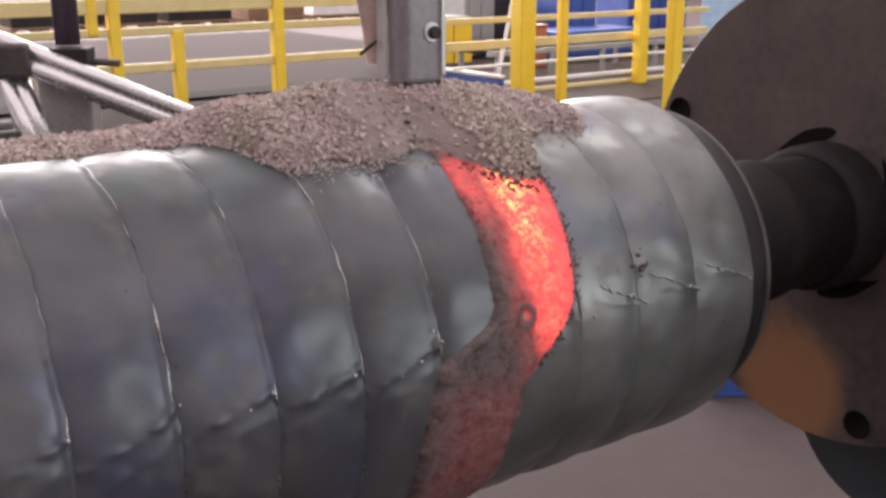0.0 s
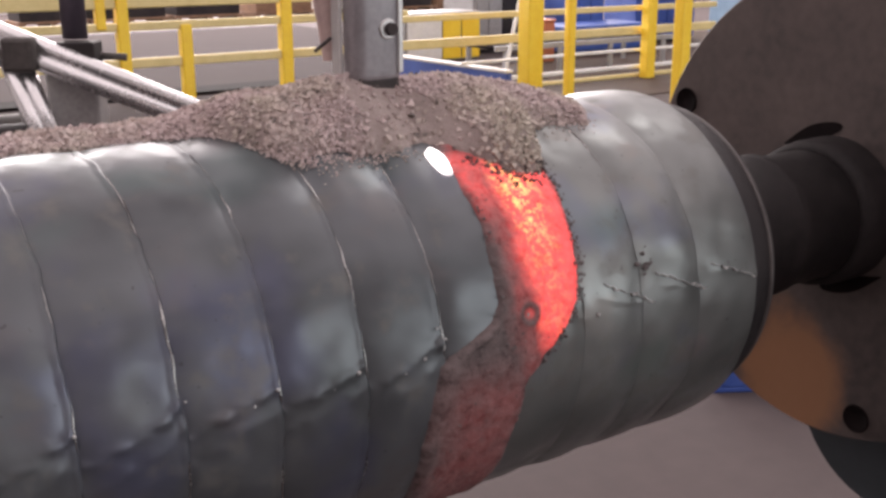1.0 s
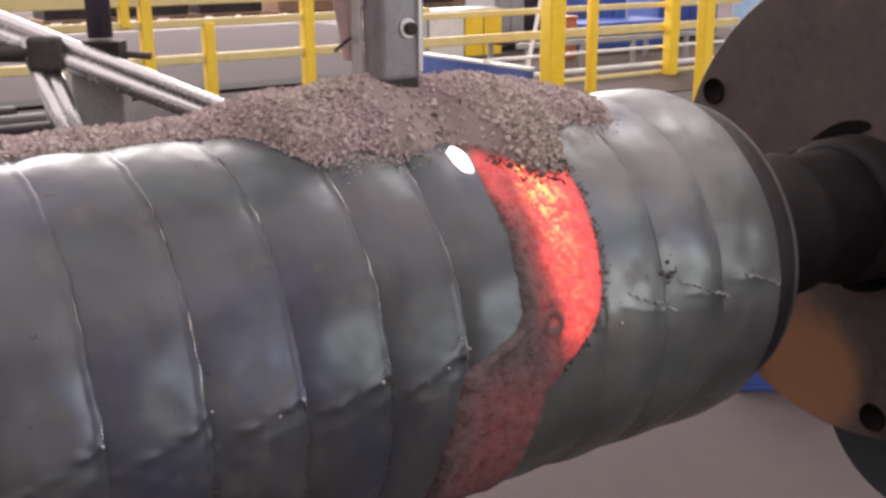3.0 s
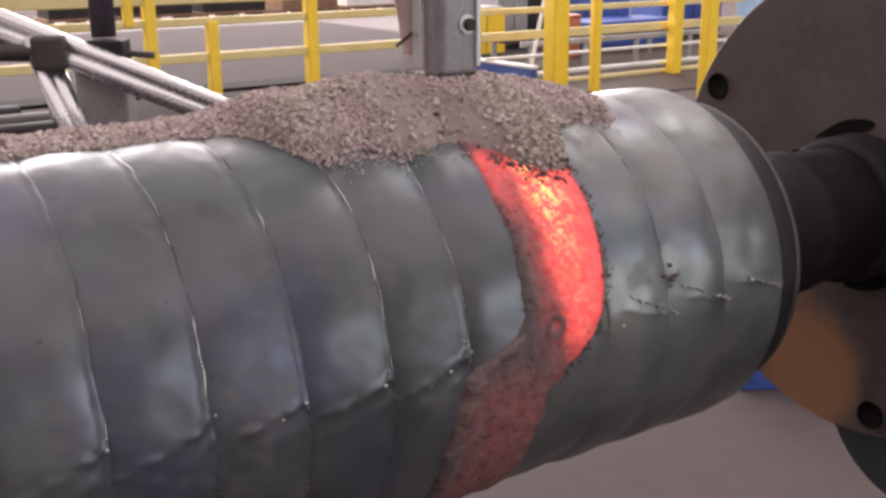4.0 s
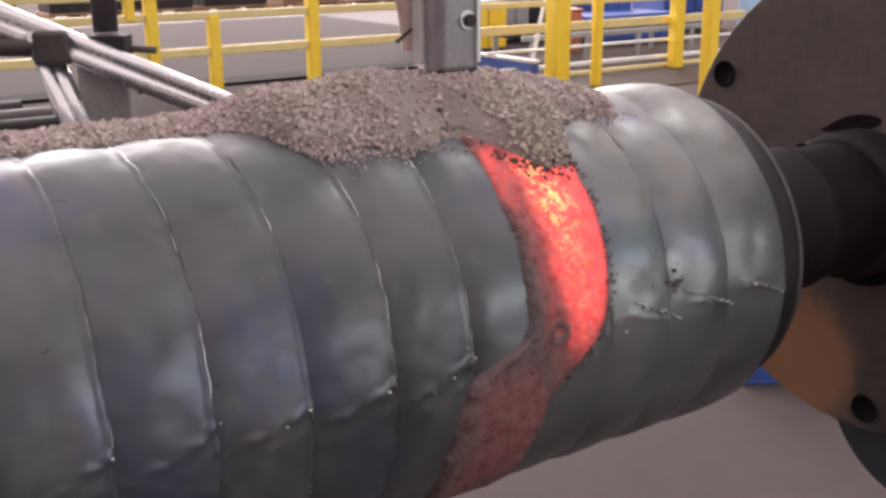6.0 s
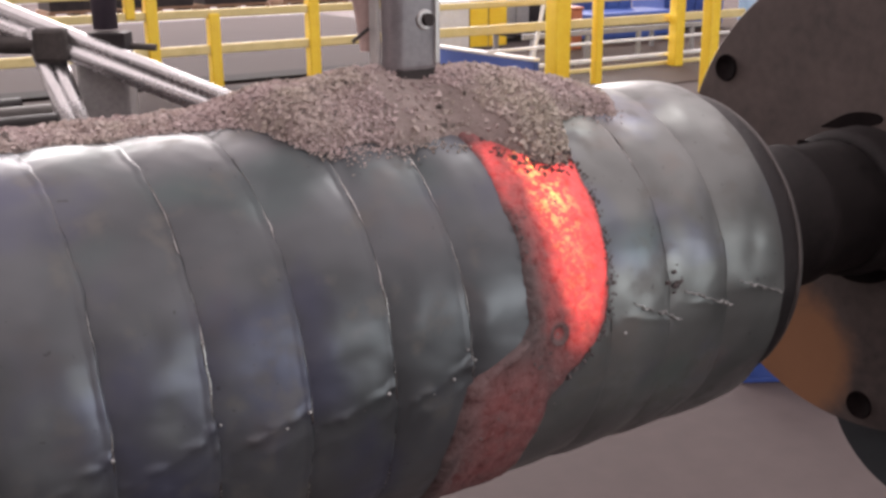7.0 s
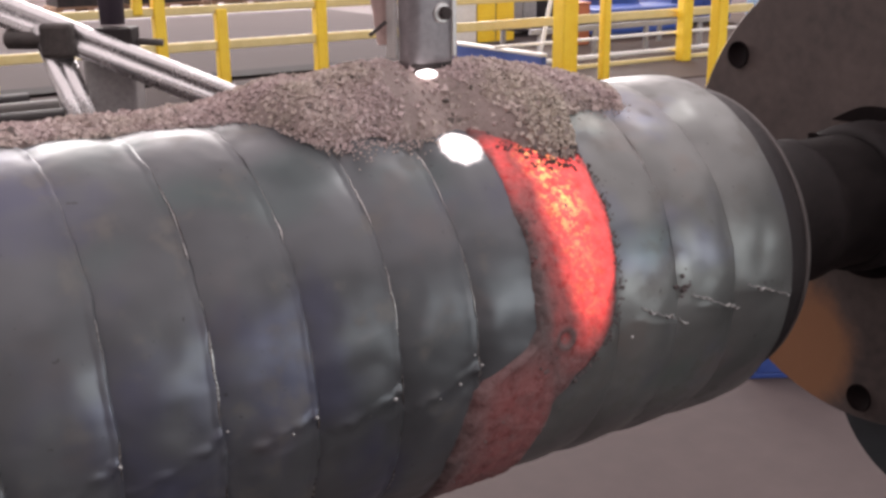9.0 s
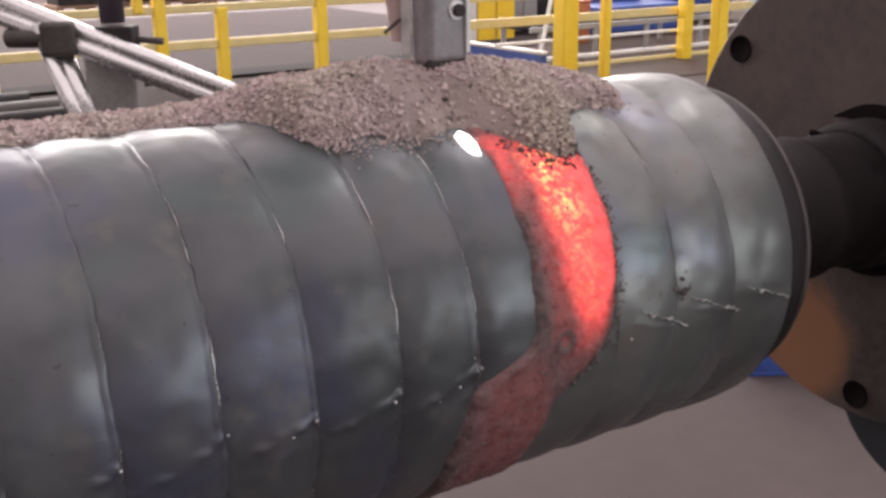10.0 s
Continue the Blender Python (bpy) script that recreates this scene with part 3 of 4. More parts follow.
def build_chuck():
    ob = thing("chuck_plate", pose(0, 0, AX), "rusty brown round chuck faceplate gripping the roll's neck", "chuck")
    body = part("faceplate", ring_plate(bmesh.new(), 0.256, 0.305, 0.05, 0.2165, ()), CHUCK, ob, "", True)
    body.data.shade_flat()
    # sockets are sunk cups with a proud rim; near black paints the shade inside
    for angle in (-68.2, 164.2, 48.0):
        th = radians(angle)
        y, z = -0.1955 * math.sin(th), 0.1955 * math.cos(th)
        m = pose(0.2535, y, z)
        bm = lathe(bmesh.new(), [(0.0015, 0.0135), (0.0, 0.0128), (0.0, 0.0122), (0.0022, 0.0118), (0.0022, 0.0)], 28)
        bmesh.ops.transform(bm, matrix=m, verts=bm.verts)
        part("bolt_socket", bm, NEAR_BLACK, ob, "dark round bolt socket", True)
    # dark guide slots round the hub: flat slabs, the slot's shade in their colour
    for i in range(4):
        turn = pose(0, 0, 0, -23.5 + 90 * i)
        bm = bmesh.new()
        rim = []
        for k in range(33):
            f = k / 32
            half = 0.0074 * (smooth(-0.12, 0.55, f) if f < 0.55 else math.sqrt(max(0.0, 1 - ((f - 0.55) / 0.45) ** 2)))
            rim.append((0.034 - 0.066 * f, 0.0705 - 0.002 * (2 * f - 1) ** 2, half))
        outline = [(y, z + h) for y, z, h in rim] + [(y, z - h) for y, z, h in reversed(rim[1:-1])]
        front = [bm.verts.new((0.2555, y, z)) for y, z in outline]
        back = [bm.verts.new((0.2575, y, z)) for y, z in outline]
        bm.faces.new(front)
        for k in range(len(front)):
            bm.faces.new((front[k], front[k - 1], back[k - 1], back[k]))
        bmesh.ops.recalc_face_normals(bm, faces=bm.faces)
        bmesh.ops.transform(bm, matrix=turn, verts=bm.verts)
        part("jaw_slot", bm, NEAR_BLACK, ob, "dark guide slot")
    bm = bmesh.new()
    rod(bm, (0.2142, 0.0405, 0.0425), (0.2152, 0.0405, 0.0425), 0.0042, 16)
    for c in bm.verts:
        c.co.y = 0.0405 + (c.co.y - 0.0405) * 2.2
    part("keyway", bm, NEAR_BLACK, ob, "small dark keyway mark")
    part("hub", lathe(bmesh.new(), [(0.215, 0.058), (0.216, 0.0635), (0.230, 0.0655), (0.257, 0.066)], 72), BLACK_STEEL, ob, "", True)
    return ob


CHUCK_OB = build_chuck()


def build_headstock():
    ob = thing("headstock", pose(0, 0, 0), "blue-grey painted machine headstock standing on the floor", "machine")
    bm = bmesh.new()
    corner = [(0.052, -0.10), (0.052, -0.19)] + [(-0.058 + 0.11 * math.cos(a), -0.19 - 0.11 * math.sin(a)) for a in (i * math.pi / 24 for i in range(1, 13))] + [(-0.50, -0.30), (-0.50, 0.17), (0.052, 0.17)]
    front = [bm.verts.new((0.309, y, AX + z)) for y, z in corner]
    back = [bm.verts.new((0.40, y, AX + z)) for y, z in corner]
    bm.faces.new(front)
    bm.faces.new(back)
    for k in range(len(front)):
        bm.faces.new((front[k], front[k - 1], back[k - 1], back[k]))
    bmesh.ops.recalc_face_normals(bm, faces=bm.faces)
    part("spindle_housing", bm, TEAL, ob)
    boxed("gearbox", (0.402, 1.3, -0.55, -0.16, AX - 0.3, AX + 0.36), TEAL, ob, 0.03)
    boxed("column", (0.75, 1.3, -0.60, -0.18, 0.08, AX - 0.302), TEAL, ob, 0.03)
    boxed("plinth", (0.7, 1.35, -0.66, -0.14, 0.0, 0.08), DARK, ob, 0.01)
    return ob


build_headstock()


def build_tailstock():
    ob = thing("tailstock", pose(-1.25, 0, 0), "blue-grey painted tailstock carrying the roll's far neck", "machine")
    boxed("column", (-0.45, -0.06, -0.16, 0.16, 0.08, AX + 0.12), TEAL, ob, 0.02)
    part("centre", lathe(bmesh.new(), [(-0.07, 0.07), (-0.001, 0.06), (-0.001, 0.0)], 48), BLACK_STEEL, ob, "", True).location = (0, 0, AX)
    boxed("plinth", (-0.5, 0.0, -0.22, 0.22, 0.0, 0.08), DARK, ob, 0.01)


build_tailstock()


# ---- flux heap ----
FRONT = [(-0.80, -7.5), (-0.45, -8), (-0.40, -8), (-0.352, -7), (-0.338, -5), (-0.328, 5), (-0.320, 14), (-0.312, 19.5), (-0.297, 22), (-0.279, 22), (-0.261, 23.5), (-0.243, 24), (-0.228, 25), (-0.212, 27),
         (-0.203, 32), (-0.192, 36.5), (-0.178, 40.5), (-0.163, 41.5), (-0.154, 39.5), (-0.150, 34), (-0.145, 26), (-0.130, 22.5), (-0.107, 21.5), (-0.088, 22.5), (-0.081, 17), (-0.075, 6), (-0.062, -10), (-0.045, -40)]
CREST = [(-0.80, 0.021), (-0.464, 0.022), (-0.40, 0.024), (-0.34, 0.0225), (-0.285, 0.0235), (-0.25, 0.029), (-0.215, 0.026), (-0.165, 0.0255), (-0.128, 0.019), (-0.098, 0.010), (-0.072, 0.003), (-0.05, 0.0)]


def flux_depth(x, th):
    """Depth of the flux over the roll at x and th degrees from the top, towards the camera's side."""
    front = along(FRONT, x) + 1.6 * fbm(x * 60, 0.0, 4.0, 3)
    top = along(CREST, x)
    run = radians(front - th) * R
    back = radians(th + 62) * R
    steep = 0.75 + 0.4 * smooth(-0.36, -0.30, x)
    h = top * (1 - math.exp(-max(0.0, run) * steep / max(top, 0.004)))
    h = min(h, 0.6 * back)
    lump = 0.0028 * fbm(x * 32, th * 0.07, 0.0, 3) * min(1.0, h / 0.008)
    lump += 0.006 * math.exp(-((x + 0.258) / 0.028) ** 2 - ((th - 4) / 9.0) ** 2) - 0.0070 * math.exp(-((x + 0.234 - 0.0010 * th) / 0.017) ** 2) * smooth(3, 13, th)
    if run <= 0:
        return -0.004
    return h + lump


def roll_point(x, th, r):
    q = radians(th)
    return Vector((x, -r * math.sin(q), r * math.cos(q)))


def build_flux():
    ob = thing("flux_heap", pose(0, 0, AX), "heap of mauve-grey granular welding flux lying along the roll", "flux")
    xs = np.arange(-0.78, -0.036, 0.0035)
    ths = np.arange(-62, 48.01, 1.3)
    verts, faces, n = [], [], len(ths)
    for x in xs:
        for th in ths:
            verts.append(roll_point(x, th, R + flux_depth(x, th)))
    for i in range(len(xs) - 1):
        for j in range(n - 1):
            faces.append((i * n + j, i * n + j + 1, (i + 1) * n + j + 1, (i + 1) * n + j))
    sheet("bed", verts, faces, FLUX, ob)
    rng = random.Random(7)
    gv, gf = [], []
    ico = [(-1, 0, 0.6), (1, 0, 0.6), (0, 1, -0.6), (0, -1, -0.6), (0, 0.3, 1), (0.2, 0, -1)]
    tri = [(0, 3, 4), (3, 1, 4), (1, 2, 4), (2, 0, 4), (0, 5, 3), (3, 5, 1), (1, 5, 2), (2, 5, 0)]

    def grain(p, s):
        turn = Euler((rng.uniform(0, 6.3), rng.uniform(0, 6.3), rng.uniform(0, 6.3))).to_matrix()
        k = len(gv)
        for c in ico:
            v = turn @ Vector((c[0] * rng.uniform(0.7, 1.2), c[1] * rng.uniform(0.7, 1.2), c[2] * rng.uniform(0.7, 1.2)))
            gv.append(tuple(p + v * s))
        gf.extend((a + k, b + k, c + k) for a, b, c in tri)

    made = 0
    while made < 16000:
        x = rng.uniform(-0.56, -0.05)
        th = rng.uniform(-38, 46)
        h = flux_depth(x, th)
        if h < -0.001:
            continue
        if -0.256 < x < -0.219 + 0.0011 * th and x < -0.186 and th > 2 and rng.random() < 0.90:
            continue
        dusty = (-0.185 < x < -0.125 and th < 8) or (-0.150 < x < -0.114 and th > 5)
        if dusty and rng.random() < 0.7:
            continue
        grain(roll_point(x, th, R + max(h, 0.0004) + 0.0003), rng.choice((0.0010, 0.0013, 0.0017, 0.0021)))
        made += 1
    # coarse lumps lying loose on the heap
    made = 0
    while made < 420:
        x, th = rng.uniform(-0.52, -0.09), rng.uniform(-30, 42)
        h = flux_depth(x, th)
        if h < 0.002:
            continue
        grain(roll_point(x, th, R + h + 0.0008), rng.uniform(0.0018, 0.0028))
        made += 1
    # grains that slid off the edge of the heap
    for _ in range(520):
        x = rng.gauss(-0.30, 0.03) if rng.random() < 0.6 else rng.uniform(-0.42, -0.08)
        th = along(FRONT, x) + abs(rng.gauss(0, 3.0))
        grain(roll_point(x, th, R + 0.0022), rng.choice((0.0006, 0.0008, 0.001)))
    # darker, sooty grains where the heap meets the hot slag
    sv, sf = [], []
    loose, gv, gf = (gv, gf), sv, sf
    for _ in range(150):
        x = rng.uniform(-0.206, -0.149)
        th = along(FRONT, x) + rng.gauss(-1.0, 1.6)
        grain(roll_point(x, th, R + max(0.0035, flux_depth(x, th) + 0.0008)), rng.uniform(0.0008, 0.0017))
    g = sheet("sooty_flux", sv, sf, CRUMB, ob, "", False)
    tagged(g, "dark sooty granules along the hot slag", kind="stuff")
    gv, gf = loose
    g = sheet("loose_flux", gv, gf, GRAIN, ob, "", False)
    tagged(g, "loose mauve, grey and dark flux granules", kind="stuff")


build_flux()


# ---- the welding nozzle ----
def build_nozzle():
    ob = thing("welding_nozzle", pose(0, 0, AX), "flat brushed-steel welding nozzle dipping into the flux", "nozzle")
    # origin: middle of the tip, x = 0 in the nozzle's own frame
    bm = box(bmesh.new(), -0.0105, 0.0245, -0.014, 0.006, 0.1475, 0.42, 0.0085, None, 6)
    part("body", bm, NOZZLE, ob, "", True)
    # pale strip paints the window light along the body's right edge
    boxed("edge_glint", (0.0198, 0.0237, -0.0142, -0.0122, 0.156, 0.42), EDGE, ob, 0.001, "pale strip painting the light on the right edge")
    boxed("back_plate", (-0.0145, -0.0115, -0.002, 0.008, 0.156, 0.42), EDGE, ob, 0.001, "bright steel back plate")
    boxed("contact_tip", (-0.0078, 0.0215, -0.0136, 0.004, 0.1395, 0.1555), DARK_GAP, ob, 0.003, "sooty contact tip")
    bm = bmesh.new()
    rod(bm, (0.0125, -0.0115, 0.183), (0.0125, -0.0155, 0.183), 0.0062, 24, 0.0008)
    s = part("tube_ring", bm, EDGE, ob, "bright ring of a short tube")
    # dark disc in place of the shaded hole of the short tube
    bm = bmesh.new()
    rod(bm, (0.0135, -0.0152, 0.183), (0.0135, -0.0185, 0.183), 0.0040, 20, 0.0006)
    part("tube_hole", bm, DARK_GAP, s, "dark disc painting the short tube's open hole")
    bm = bmesh.new()
    prof = [(-0.0105 - 0.003 * math.sin(i * 0.4), 0.017, 0.163 + i * 0.020, 0.0045 + 0.0045 * smooth(0, 2.5, i)) for i in range(14)]
    rings = [[bm.verts.new((a + g * math.cos(k * math.pi / 9), b + g * math.sin(k * math.pi / 9), c)) for k in range(18)] for a, b, c, g in prof]
    for p, q in zip(rings, rings[1:]):
        for k in range(18):
            bm.faces.new((p[k], p[(k + 1) % 18], q[(k + 1) % 18], q[k]))
    part("flux_hose", bm, HOSE, ob, "pinkish flux feed hose", True)
    bm = bmesh.new()
    rod(bm, (-0.026, 0.008, 0.170), (-0.016, 0.005, 0.178), 0.0012, 10)
    part("hose_clip", bm, DARK_GAP, ob, "dark wire clip")
    boxed("clamp_collar", (-0.05, 0.03, -0.018, 0.022, 0.196, 0.212), BROWN, ob, 0.003).location = (-0.0, 0.03, 0.02)
    boxed("torch_block", (-0.05, 0.05, -0.03, 0.05, 0.42, 0.60), DARK, ob, 0.006)
    return ob


NOZZLE_OB = build_nozzle()


# ---- white flashes ----
def glow_lens(name, a, b, c, label):
    """A small bright flare: a lens with an uneven rim."""
    bm = bmesh.new()
    bmesh.ops.create_icosphere(bm, subdivisions=3, radius=1.0)
    for v in bm.verts:
        k = 1.0 + 0.22 * noise.noise((v.co.x * 1.6, v.co.y * 1.6, 3.0))
        v.co = Vector((v.co.x * a * k, v.co.y * b * k, v.co.z * c))
    me = bpy.data.meshes.new(name)
    bm.to_mesh(me)
    bm.free()
    me.materials.append(FLASH)
    me.shade_smooth()
    return tagged(new(name, me), label, "arc flash")


# White blobs are added as glowing lenses that sink out of sight between flashes.
FLARE = glow_lens("white_flash", 0.0190, 0.0170, 0.0033, "brief white flash beside the glowing slag")
SLIVER = glow_lens("white_flash", 0.0062, 0.0120, 0.0034, "narrow white flash beside the glowing slag")
SPARK = glow_lens("white_flash", 0.0075, 0.004, 0.0022, "small white arc flash under the nozzle's tip")


# ---- chromed frame beyond the roll ----
def build_frame():
    ob = thing("guide_frame", pose(0, 0, AX), "chromed guide tubes held in a dark cast clamp", "frame")
    for e, r in ((1, 0.0098), (-1, 0.0110)):
        dx, dz = 0.0036 * e, 0.0073 * e
        part("tube", rod(bmesh.new(), (-0.39 + dx, 0.815, 0.184 + dz), (-0.02 + dx, 0.505, -0.002 + dz), r, 32), CHROME, ob, "", True)
        part("brace", rod(bmesh.new(), (-0.277 + 0.0062 * e, 0.72, 0.130 + 0.0025 * e), (-0.237 + 0.0062 * e, 0.64, -0.06 + 0.0025 * e), 0.0105, 32), CHROME, ob, "", True)
    boxed("clamp_block", (-0.019, 0.019, -0.02, 0.02, -0.019, 0.020), CLAMP, ob, 0.005, "", pose(-0.263, 0.706, 0.112, 0, 0, -33))
    part("clamp_bolt", rod(bmesh.new(), (-0.315, 0.742, 0.113), (-0.27, 0.705, 0.113), 0.011, 24, 0.002), CLAMP, ob)
    return ob


build_frame()


def build_column():
    ob = thing("support_column", pose(0, 0, 0), "dark round column with a black clamp block", "column")
    part("shaft", rod(bmesh.new(), (-0.197, 0.725, AX + 0.125), (-0.197, 0.725, AX + 0.75), 0.0145, 32), COLUMN, ob, "", True)
    boxed("black_block", (-0.021, 0.023, -0.018, 0.018, -0.0125, 0.0125), DARK, ob, 0.002, "", pose(-0.205, 0.69, AX + 0.112, 0, 0, -33))
    part("pin", rod(bmesh.new(), (-0.187, 0.690, AX + 0.108), (-0.156, 0.670, AX + 0.105), 0.0042, 14), CLAMP, ob)
    boxed("bracket", (-0.03, 0.03, -0.02, 0.02, -0.36, -0.0136), GREY_BRACKET, ob, 0.004, "", pose(-0.205, 0.71, AX + 0.114, 0, 0, -33))
    boxed("pedestal", (-0.05, 0.05, -0.05, 0.05, 0.0, AX - 0.246), DARK, ob, 0.006, "", pose(-0.205, 0.71, 0, 0, 0, -33))
    return ob


build_column()


def build_tray():
    ob = thing("machine_bed", pose(0, 0, 0), "dark oily machine bed with pipes beyond the roll", "machine")
    boxed("bed", (-1.6, -0.21, 0.76, 0.98, 0.0, AX - 0.012), TRAY, ob, 0.02)
    for i in range(3):
        part("pipe", rod(bmesh.new(), (-1.4, 0.80 + i * 0.08, AX + 0.004), (-0.215 - 0.02 * i, 0.80 + i * 0.08, AX + 0.004), 0.016, 20), (DARK, CLAMP, DARK)[i], ob, "", True)
    return ob


build_tray()


# ---- guard rails and the things beyond them ----
def guard_rail():
    ob = thing("guard_rail", pose(0, 9.5, 0), "yellow steel guard rail along the factory aisle", "railing")
    for x, w, h in ((2.76, 0.055, 1.15), (3.375, 0.055, 0.72), (4.45, 0.06, 1.15), (2.56, 0.045, 1.15), (1.2, 0.055, 1.15)):
        boxed("post", (x - w, x + w, -w, w, 0.70 if x == 2.56 else 0.0, h), YELLOW, ob, 0.012)
    for z, w in ((0.72, 0.04), (0.375, 0.045)):
        boxed("rail", (0.4, 5.95, -0.025, 0.025, z - w, z + w), YELLOW_PALE, ob, 0.012)
    boxed("top_rail", (0.4, 5.95, -0.03, 0.03, 0.89, 1.03), YELLOW_PALE, ob, 0.012)
    return ob


guard_rail()


def kerb():
    k = boxed("kerb", (-2.0, 5.8, 9.60, 10.05, 0.0, 0.04), NEAR_BLACK, None, 0.01)
    tagged(k, "dark low kerb at the foot of the rail", "kerb", kind="structure")
    # thin slabs added to darken the overlit floor on both sides of the rail
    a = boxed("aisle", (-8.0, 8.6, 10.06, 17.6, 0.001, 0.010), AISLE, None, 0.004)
    tagged(a, "mauve-grey aisle floor beyond the rail, darkened against window light", "floor", kind="structure")
    w = boxed("darkened_strip", (-6.0, 4.9, 4.5, 9.58, 0.001, 0.010), AISLE, None, 0.004)
    tagged(w, "floor strip before the rail, darkened against window light", "floor", kind="structure")
    e = boxed("aisle_line", (-8.0, 8.6, 17.62, 17.7, 0.001, 0.010), GREY, None, 0.002)
    tagged(e, "worn grey painted line along the aisle's edge", "floor marking", kind="structure")


kerb()


def gate_rails():
    ob = thing("machine_fence", pose(0, 0, 0), "heavy yellow posts and pale rails of a machine fence", "fence")
    for x, y, w in ((5.985, 7.4, 0.09), (6.48, 7.4, 0.045), (8.17, 8.0, 0.065), (6.72, 6.165, 0.060)):
        boxed("post", (x - w, x + w, y - w, y + w, 0.0, 1.4), YELLOW, ob, 0.02)
    for z, w in ((0.525, 0.045), (0.125, 0.02), (0.0, 0.04), (0.77, 0.03), (0.31, 0.015)):
        boxed("rail", (4.9 if z > 0.4 else 5.7, 9.4, 8.12, 8.16, max(0.002, z - w), max(0.05, z + w)), YELLOW_PALE if w > 0.025 else WHITE, ob, 0.008)
    return ob


gate_rails()


def conveyor():
    ob = thing("roller_conveyor", pose(0, 9.3, 0), "grey roller conveyor with white side beams", "conveyor")
    for y in (-0.35, 0.35):
        boxed("side_beam", (6.75, 9.6, y - 0.02, y + 0.02, 0.30, 0.36), GREY, ob, 0.006)
    for x in (6.9, 7.7, 8.5, 9.4):
        for y in (-0.35, 0.35):
            boxed("leg", (x - 0.03, x + 0.03, y - 0.018, y + 0.018, 0.0, 0.298), GREY, ob, 0.004)
    for i in range(14):
        part("roller", rod(bmesh.new(), (6.85 + i * 0.2, -0.33, 0.335), (6.85 + i * 0.2, 0.33, 0.335), 0.03, 14), DARK, ob, "", True)
    for d in ((5.2, 13.5, 7.0, 8.5), (7.2, 13.5, 8.51, 10.05), (8.65, 13.5, 10.06, 13.4)):
        k = boxed("floor_plate", (*d, 0.0, 0.012), STAINED, None, 0.01)
        tagged(k, "brown stained floor plate under the fenced machines", "floor", kind="structure")
    o = thing("orange_bin", pose(8.35, 10.0, 0), "small orange plastic bin behind the fence", "bin")
    boxed("body", (-0.09, 0.09, -0.10, 0.10, 0.0, 0.50), ORANGE, o, 0.02)
    boxed("lid", (-0.10, 0.10, -0.11, 0.11, 0.502, 0.54), ORANGE, o, 0.015)


conveyor()


def cabinet():
    ob = thing("yellow_cabinet", pose(0, 10.8, 0), "yellow steel cabinet with double doors and a pale side", "cabinet")
    boxed("body", (6.75, 7.9, 0.0, 0.5, 0.0, 0.62), GREY, ob, 0.01)
    boxed("door", (7.32, 7.60, -0.02, -0.002, 0.03, 0.60), YELLOW, ob, 0.004)
    boxed("door", (7.62, 7.90, -0.02, -0.002, 0.03, 0.60), YELLOW, ob, 0.004)
    boxed("panel", (6.78, 7.30, -0.02, -0.002, 0.03, 0.60), WHITE, ob, 0.004)


cabinet()


def blue_barrier():
    ob = thing("blue_barrier", pose(6.06, 8.80, 0.0, 0, 0, -88), "low blue panel barrier with a white top edge", "barrier")
    boxed("panel", (-0.95, 0.95, -0.03, 0.03, 0.0, 0.21), BLUE, ob, 0.006)
    boxed("top_edge", (-0.95, 0.95, -0.04, 0.04, 0.214, 0.245), WHITE, ob, 0.006)
    p = thing("leaning_pole", pose(0, 0, 0), "thin white pole leaning beside the fence", "pole")
    part("shaft", rod(bmesh.new(), (6.72, 8.75, 0.0), (6.95, 8.75, 0.95), 0.022, 12), WHITE, p)


blue_barrier()


def far_machines():
    for x0, x1, y, h, mat, label in (
            (8.9, 10.4, 10.2, 0.40, BLUE, "low blue painted machine base"),
            (10.6, 12.2, 8.6, 1.15, PALE_BLUE, "pale blue painted steel machine cabinet"),
            (9.75, 10.3, 11.0, 0.95, BLUE, "blue painted steel machine cabinet"),
            (10.95, 12.2, 11.0, 1.0, BLUE, "large blue painted steel machine cabinet"),
            (8.7, 9.5, 11.5, 0.80, DARK, "dark painted steel machine cabinet"),
            (8.1, 8.6, 11.2, 0.95, GREY, "mauve-grey painted steel machine cabinet")):
        ob = thing("machine_cabinet", pose(0, y, 0), label, "machine", "machines beyond the fence")
        boxed("body", (x0, x1, 0.0, 0.7, 0.06, h), mat, ob, 0.02)
        boxed("plinth", (x0 + 0.03, x1 - 0.03, 0.03, 0.67, 0.0, 0.06), DARK, ob, 0.004)
        boxed("door", (x0 + 0.06, (x0 + x1) / 2 - 0.01, -0.015, -0.002, 0.10, h - 0.05), mat, ob, 0.004)
        boxed("door", ((x0 + x1) / 2 + 0.01, x1 - 0.06, -0.015, -0.002, 0.10, h - 0.05), mat, ob, 0.004)


far_machines()


def blue_crate():
    ob = thing("blue_crate", pose(2.34, 1.68, 0, 0, 0, -30), "small blue plastic crate on the floor", "crate")
    boxed("floor_panel", (-0.2, 0.2, -0.14, 0.14, 0.0, 0.02), BLUE, ob, 0.004)
    for d in ((-0.2, 0.2, -0.14, -0.125), (-0.2, 0.2, 0.125, 0.14), (-0.2, -0.185, -0.124, 0.124), (0.185, 0.2, -0.124, 0.124)):
        boxed("side_panel", (*d, 0.021, 0.14), BLUE, ob, 0.003)


blue_crate()


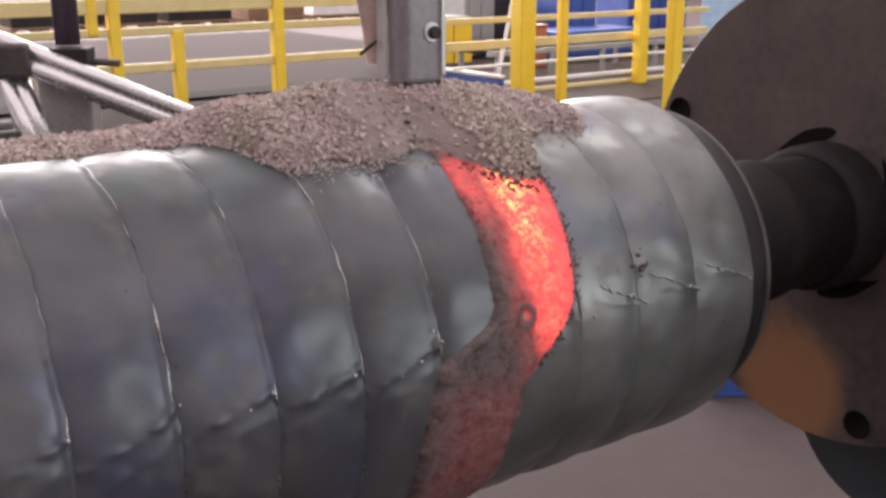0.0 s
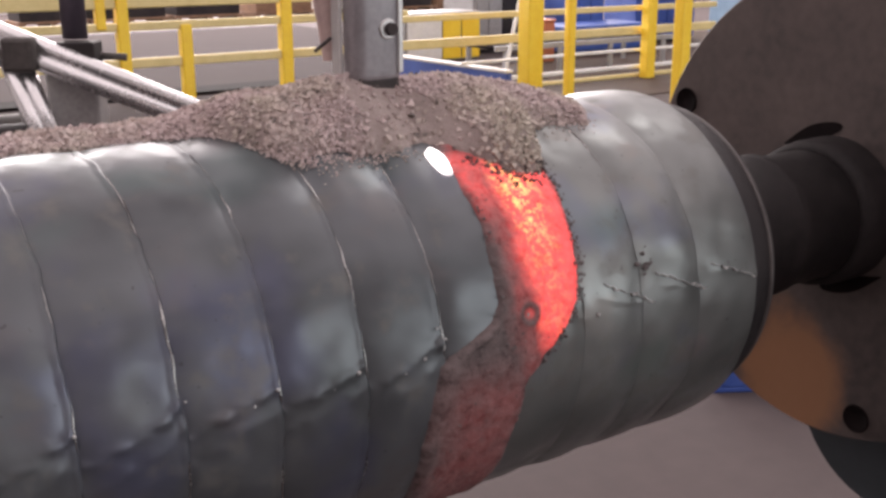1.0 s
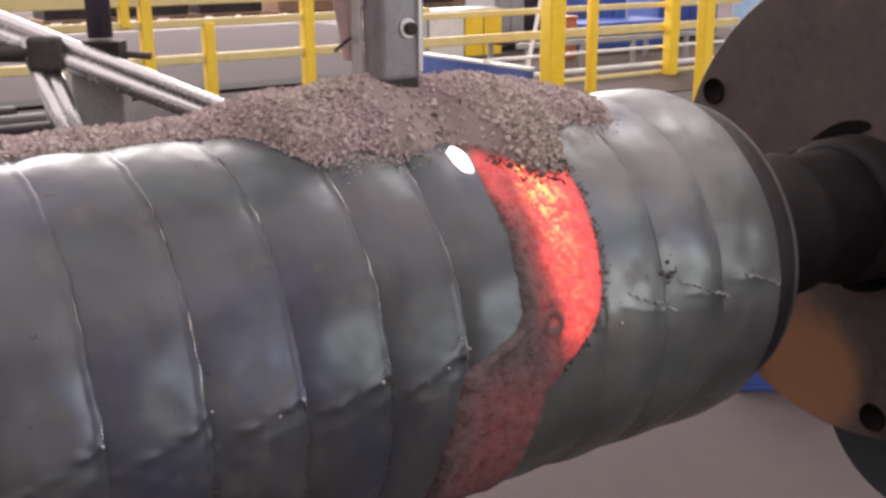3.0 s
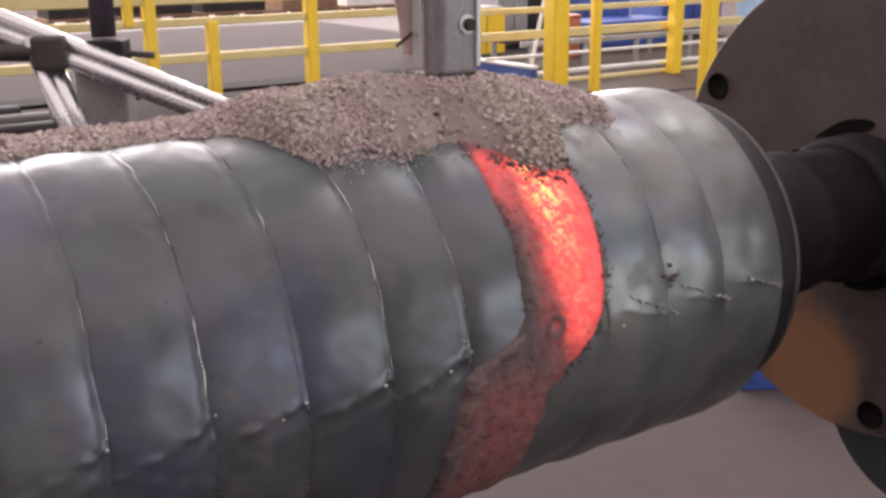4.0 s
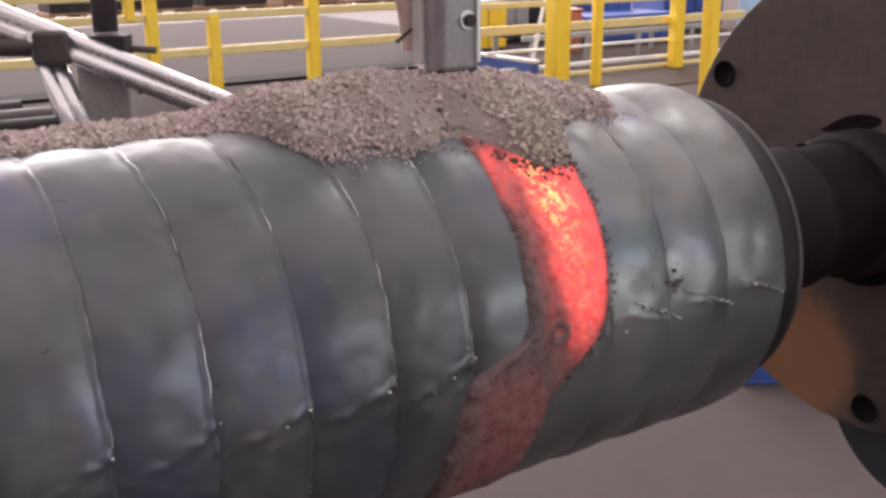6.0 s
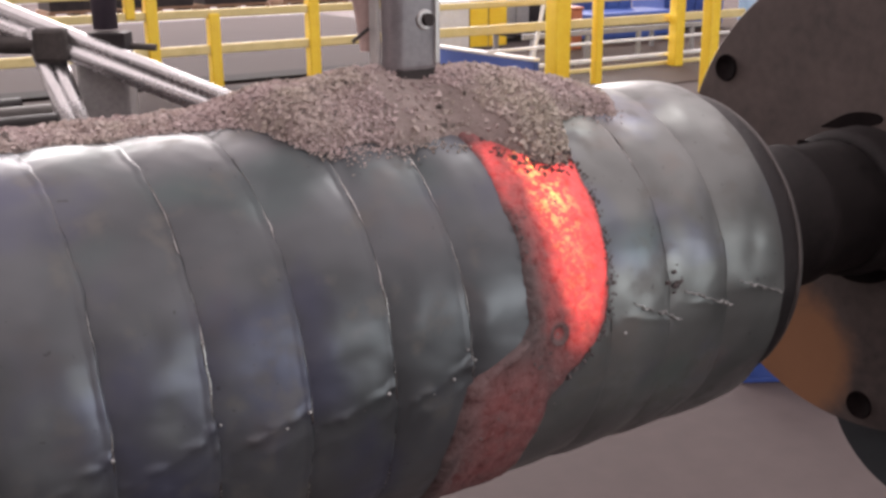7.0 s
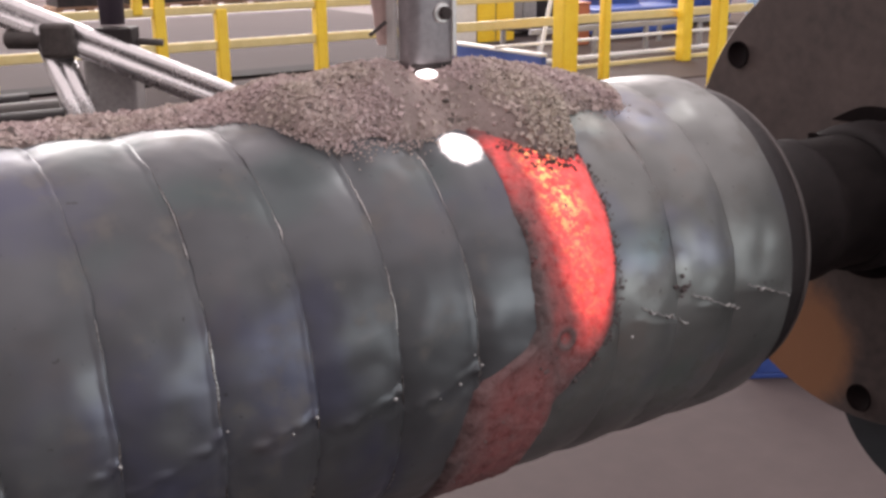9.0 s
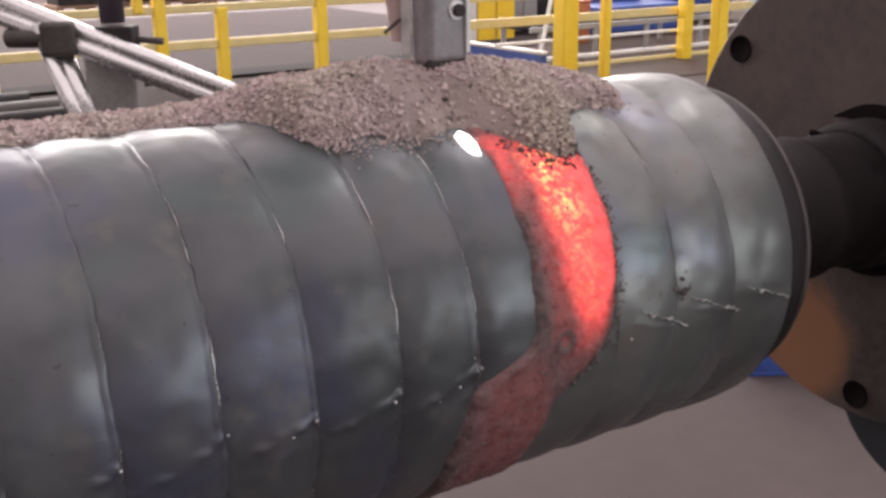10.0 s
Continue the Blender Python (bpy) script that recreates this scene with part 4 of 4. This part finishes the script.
def pallets():
    rng = random.Random(3)
    x = 2.5
    while x < 17.0:
        w = rng.uniform(0.9, 1.5)
        ob = thing("pallet_stack", pose(x, 18.6, 0), "timber pallet with pale packed goods by the aisle", "pallet", "pallets along the aisle")
        for i in range(3):
            boxed("bearer", (i * (w - 0.12) / 2, i * (w - 0.12) / 2 + 0.12, 0, 0.9, 0.0, 0.14), BROWN, ob, 0.006)
        boxed("deck", (0, w, 0, 0.9, 0.142, 0.18), BROWN, ob, 0.006)
        boxed("load", (0.04, w - 0.04, 0.04, 0.86, 0.182, rng.uniform(0.35, 0.7)), rng.choice((WHITE, DARK, BROWN, DARK, DARK, BROWN)), ob, 0.01)
        x += w + rng.uniform(0.05, 0.5)


pallets()


# ---- what moves ----
WEAVE = [(0, -0.1770), (0.5, -0.1826), (1, -0.2121), (1.5, -0.2035), (2, -0.1729), (2.5, -0.1908), (4, -0.1727), (4.5, -0.1990), (5, -0.2127), (5.5, -0.1843),
         (7, -0.2057), (7.5, -0.1760), (8, -0.1789), (8.5, -0.2080), (9, -0.1980), (9.5, -0.1702), (10, -0.1874)]


def weave(t):
    """Where the nozzle's short tube stands at t: an even weave with the small unevenness of the drive."""
    def even(s):
        w = 2 * math.pi / 1.875
        return -0.1925 + 0.0159 * math.cos(w * s) + 0.0133 * math.sin(w * s)
    return even(t) + float(np.interp(t, [a for a, _ in WEAVE], [b - even(a) for a, b in WEAVE]))


# when and where the white flashes show: start, end, x, angle from the top, how far each stands out
FLARES = [(1.25, 1.5, -0.2275, 30.0, -0.8), (4.5, 4.65, -0.2265, 31.0, 0.5), (4.7, 5.2, -0.2300, 30.8, 1.3), (5.2, 5.3, -0.2259, 31.6, 0.3), (8.3, 9.0, -0.2290, 30.3, -0.4)]
SLIVERS = [(0.7, 1.2, -0.2205, 30.0, 1.0), (1.55, 1.7, -0.2205, 31.0, 0.8), (2.5, 3.0, -0.2210, 29.6, 0.7), (4.35, 4.45, -0.2215, 31.0, 1.2), (5.35, 5.44, -0.2195, 31.6, 1.2), (9.05, 9.25, -0.2205, 29.5, 1.0), (9.9, 10.0, -0.2220, 29.0, -0.3)]
SPARKS = [(1.55, 1.65, -0.2240, 0.1485), (2.35, 2.5, -0.1956, 0.1485), (7.95, 8.1, -0.2000, 0.149), (9.0, 9.15, -0.2244, 0.148)]


def flare_rows(times):
    rows = []
    for i in range(101):
        t = i * 0.1
        x, th, out = -0.2215, 27.0, -9.0
        for a, b, fx, fth, fo in times:
            if a - 0.01 <= t <= b + 0.01:
                x, th, out = fx, fth, fo
        rows.append((t, pose(0, 0, AX, th) @ pose(x, 0, R + 0.0006 + out * 0.001)))
    return rows


def spark_rows():
    rows = []
    for i in range(101):
        t = i * 0.1
        x, z = weave(t) - 0.0215, 0.118
        for a, b, fx, fz in SPARKS:
            if a - 0.01 <= t <= b + 0.01:
                x, z = fx, fz
        rows.append((t, pose(x, -0.021, AX + z, 25)))
    return rows


def motions():
    turn = [(float(t), pose(0, 0, AX, SPIN * t)) for t in range(0, 11)]
    walk(ROLL, turn)
    walk(CHUCK_OB, turn)
    walk(FLARE, flare_rows(FLARES))
    walk(SLIVER, flare_rows(SLIVERS))
    walk(SPARK, spark_rows())
    walk(NOZZLE_OB, [(i * 0.1, pose(weave(i * 0.1) - 0.0232, 0, AX)) for i in range(101)])


motions()
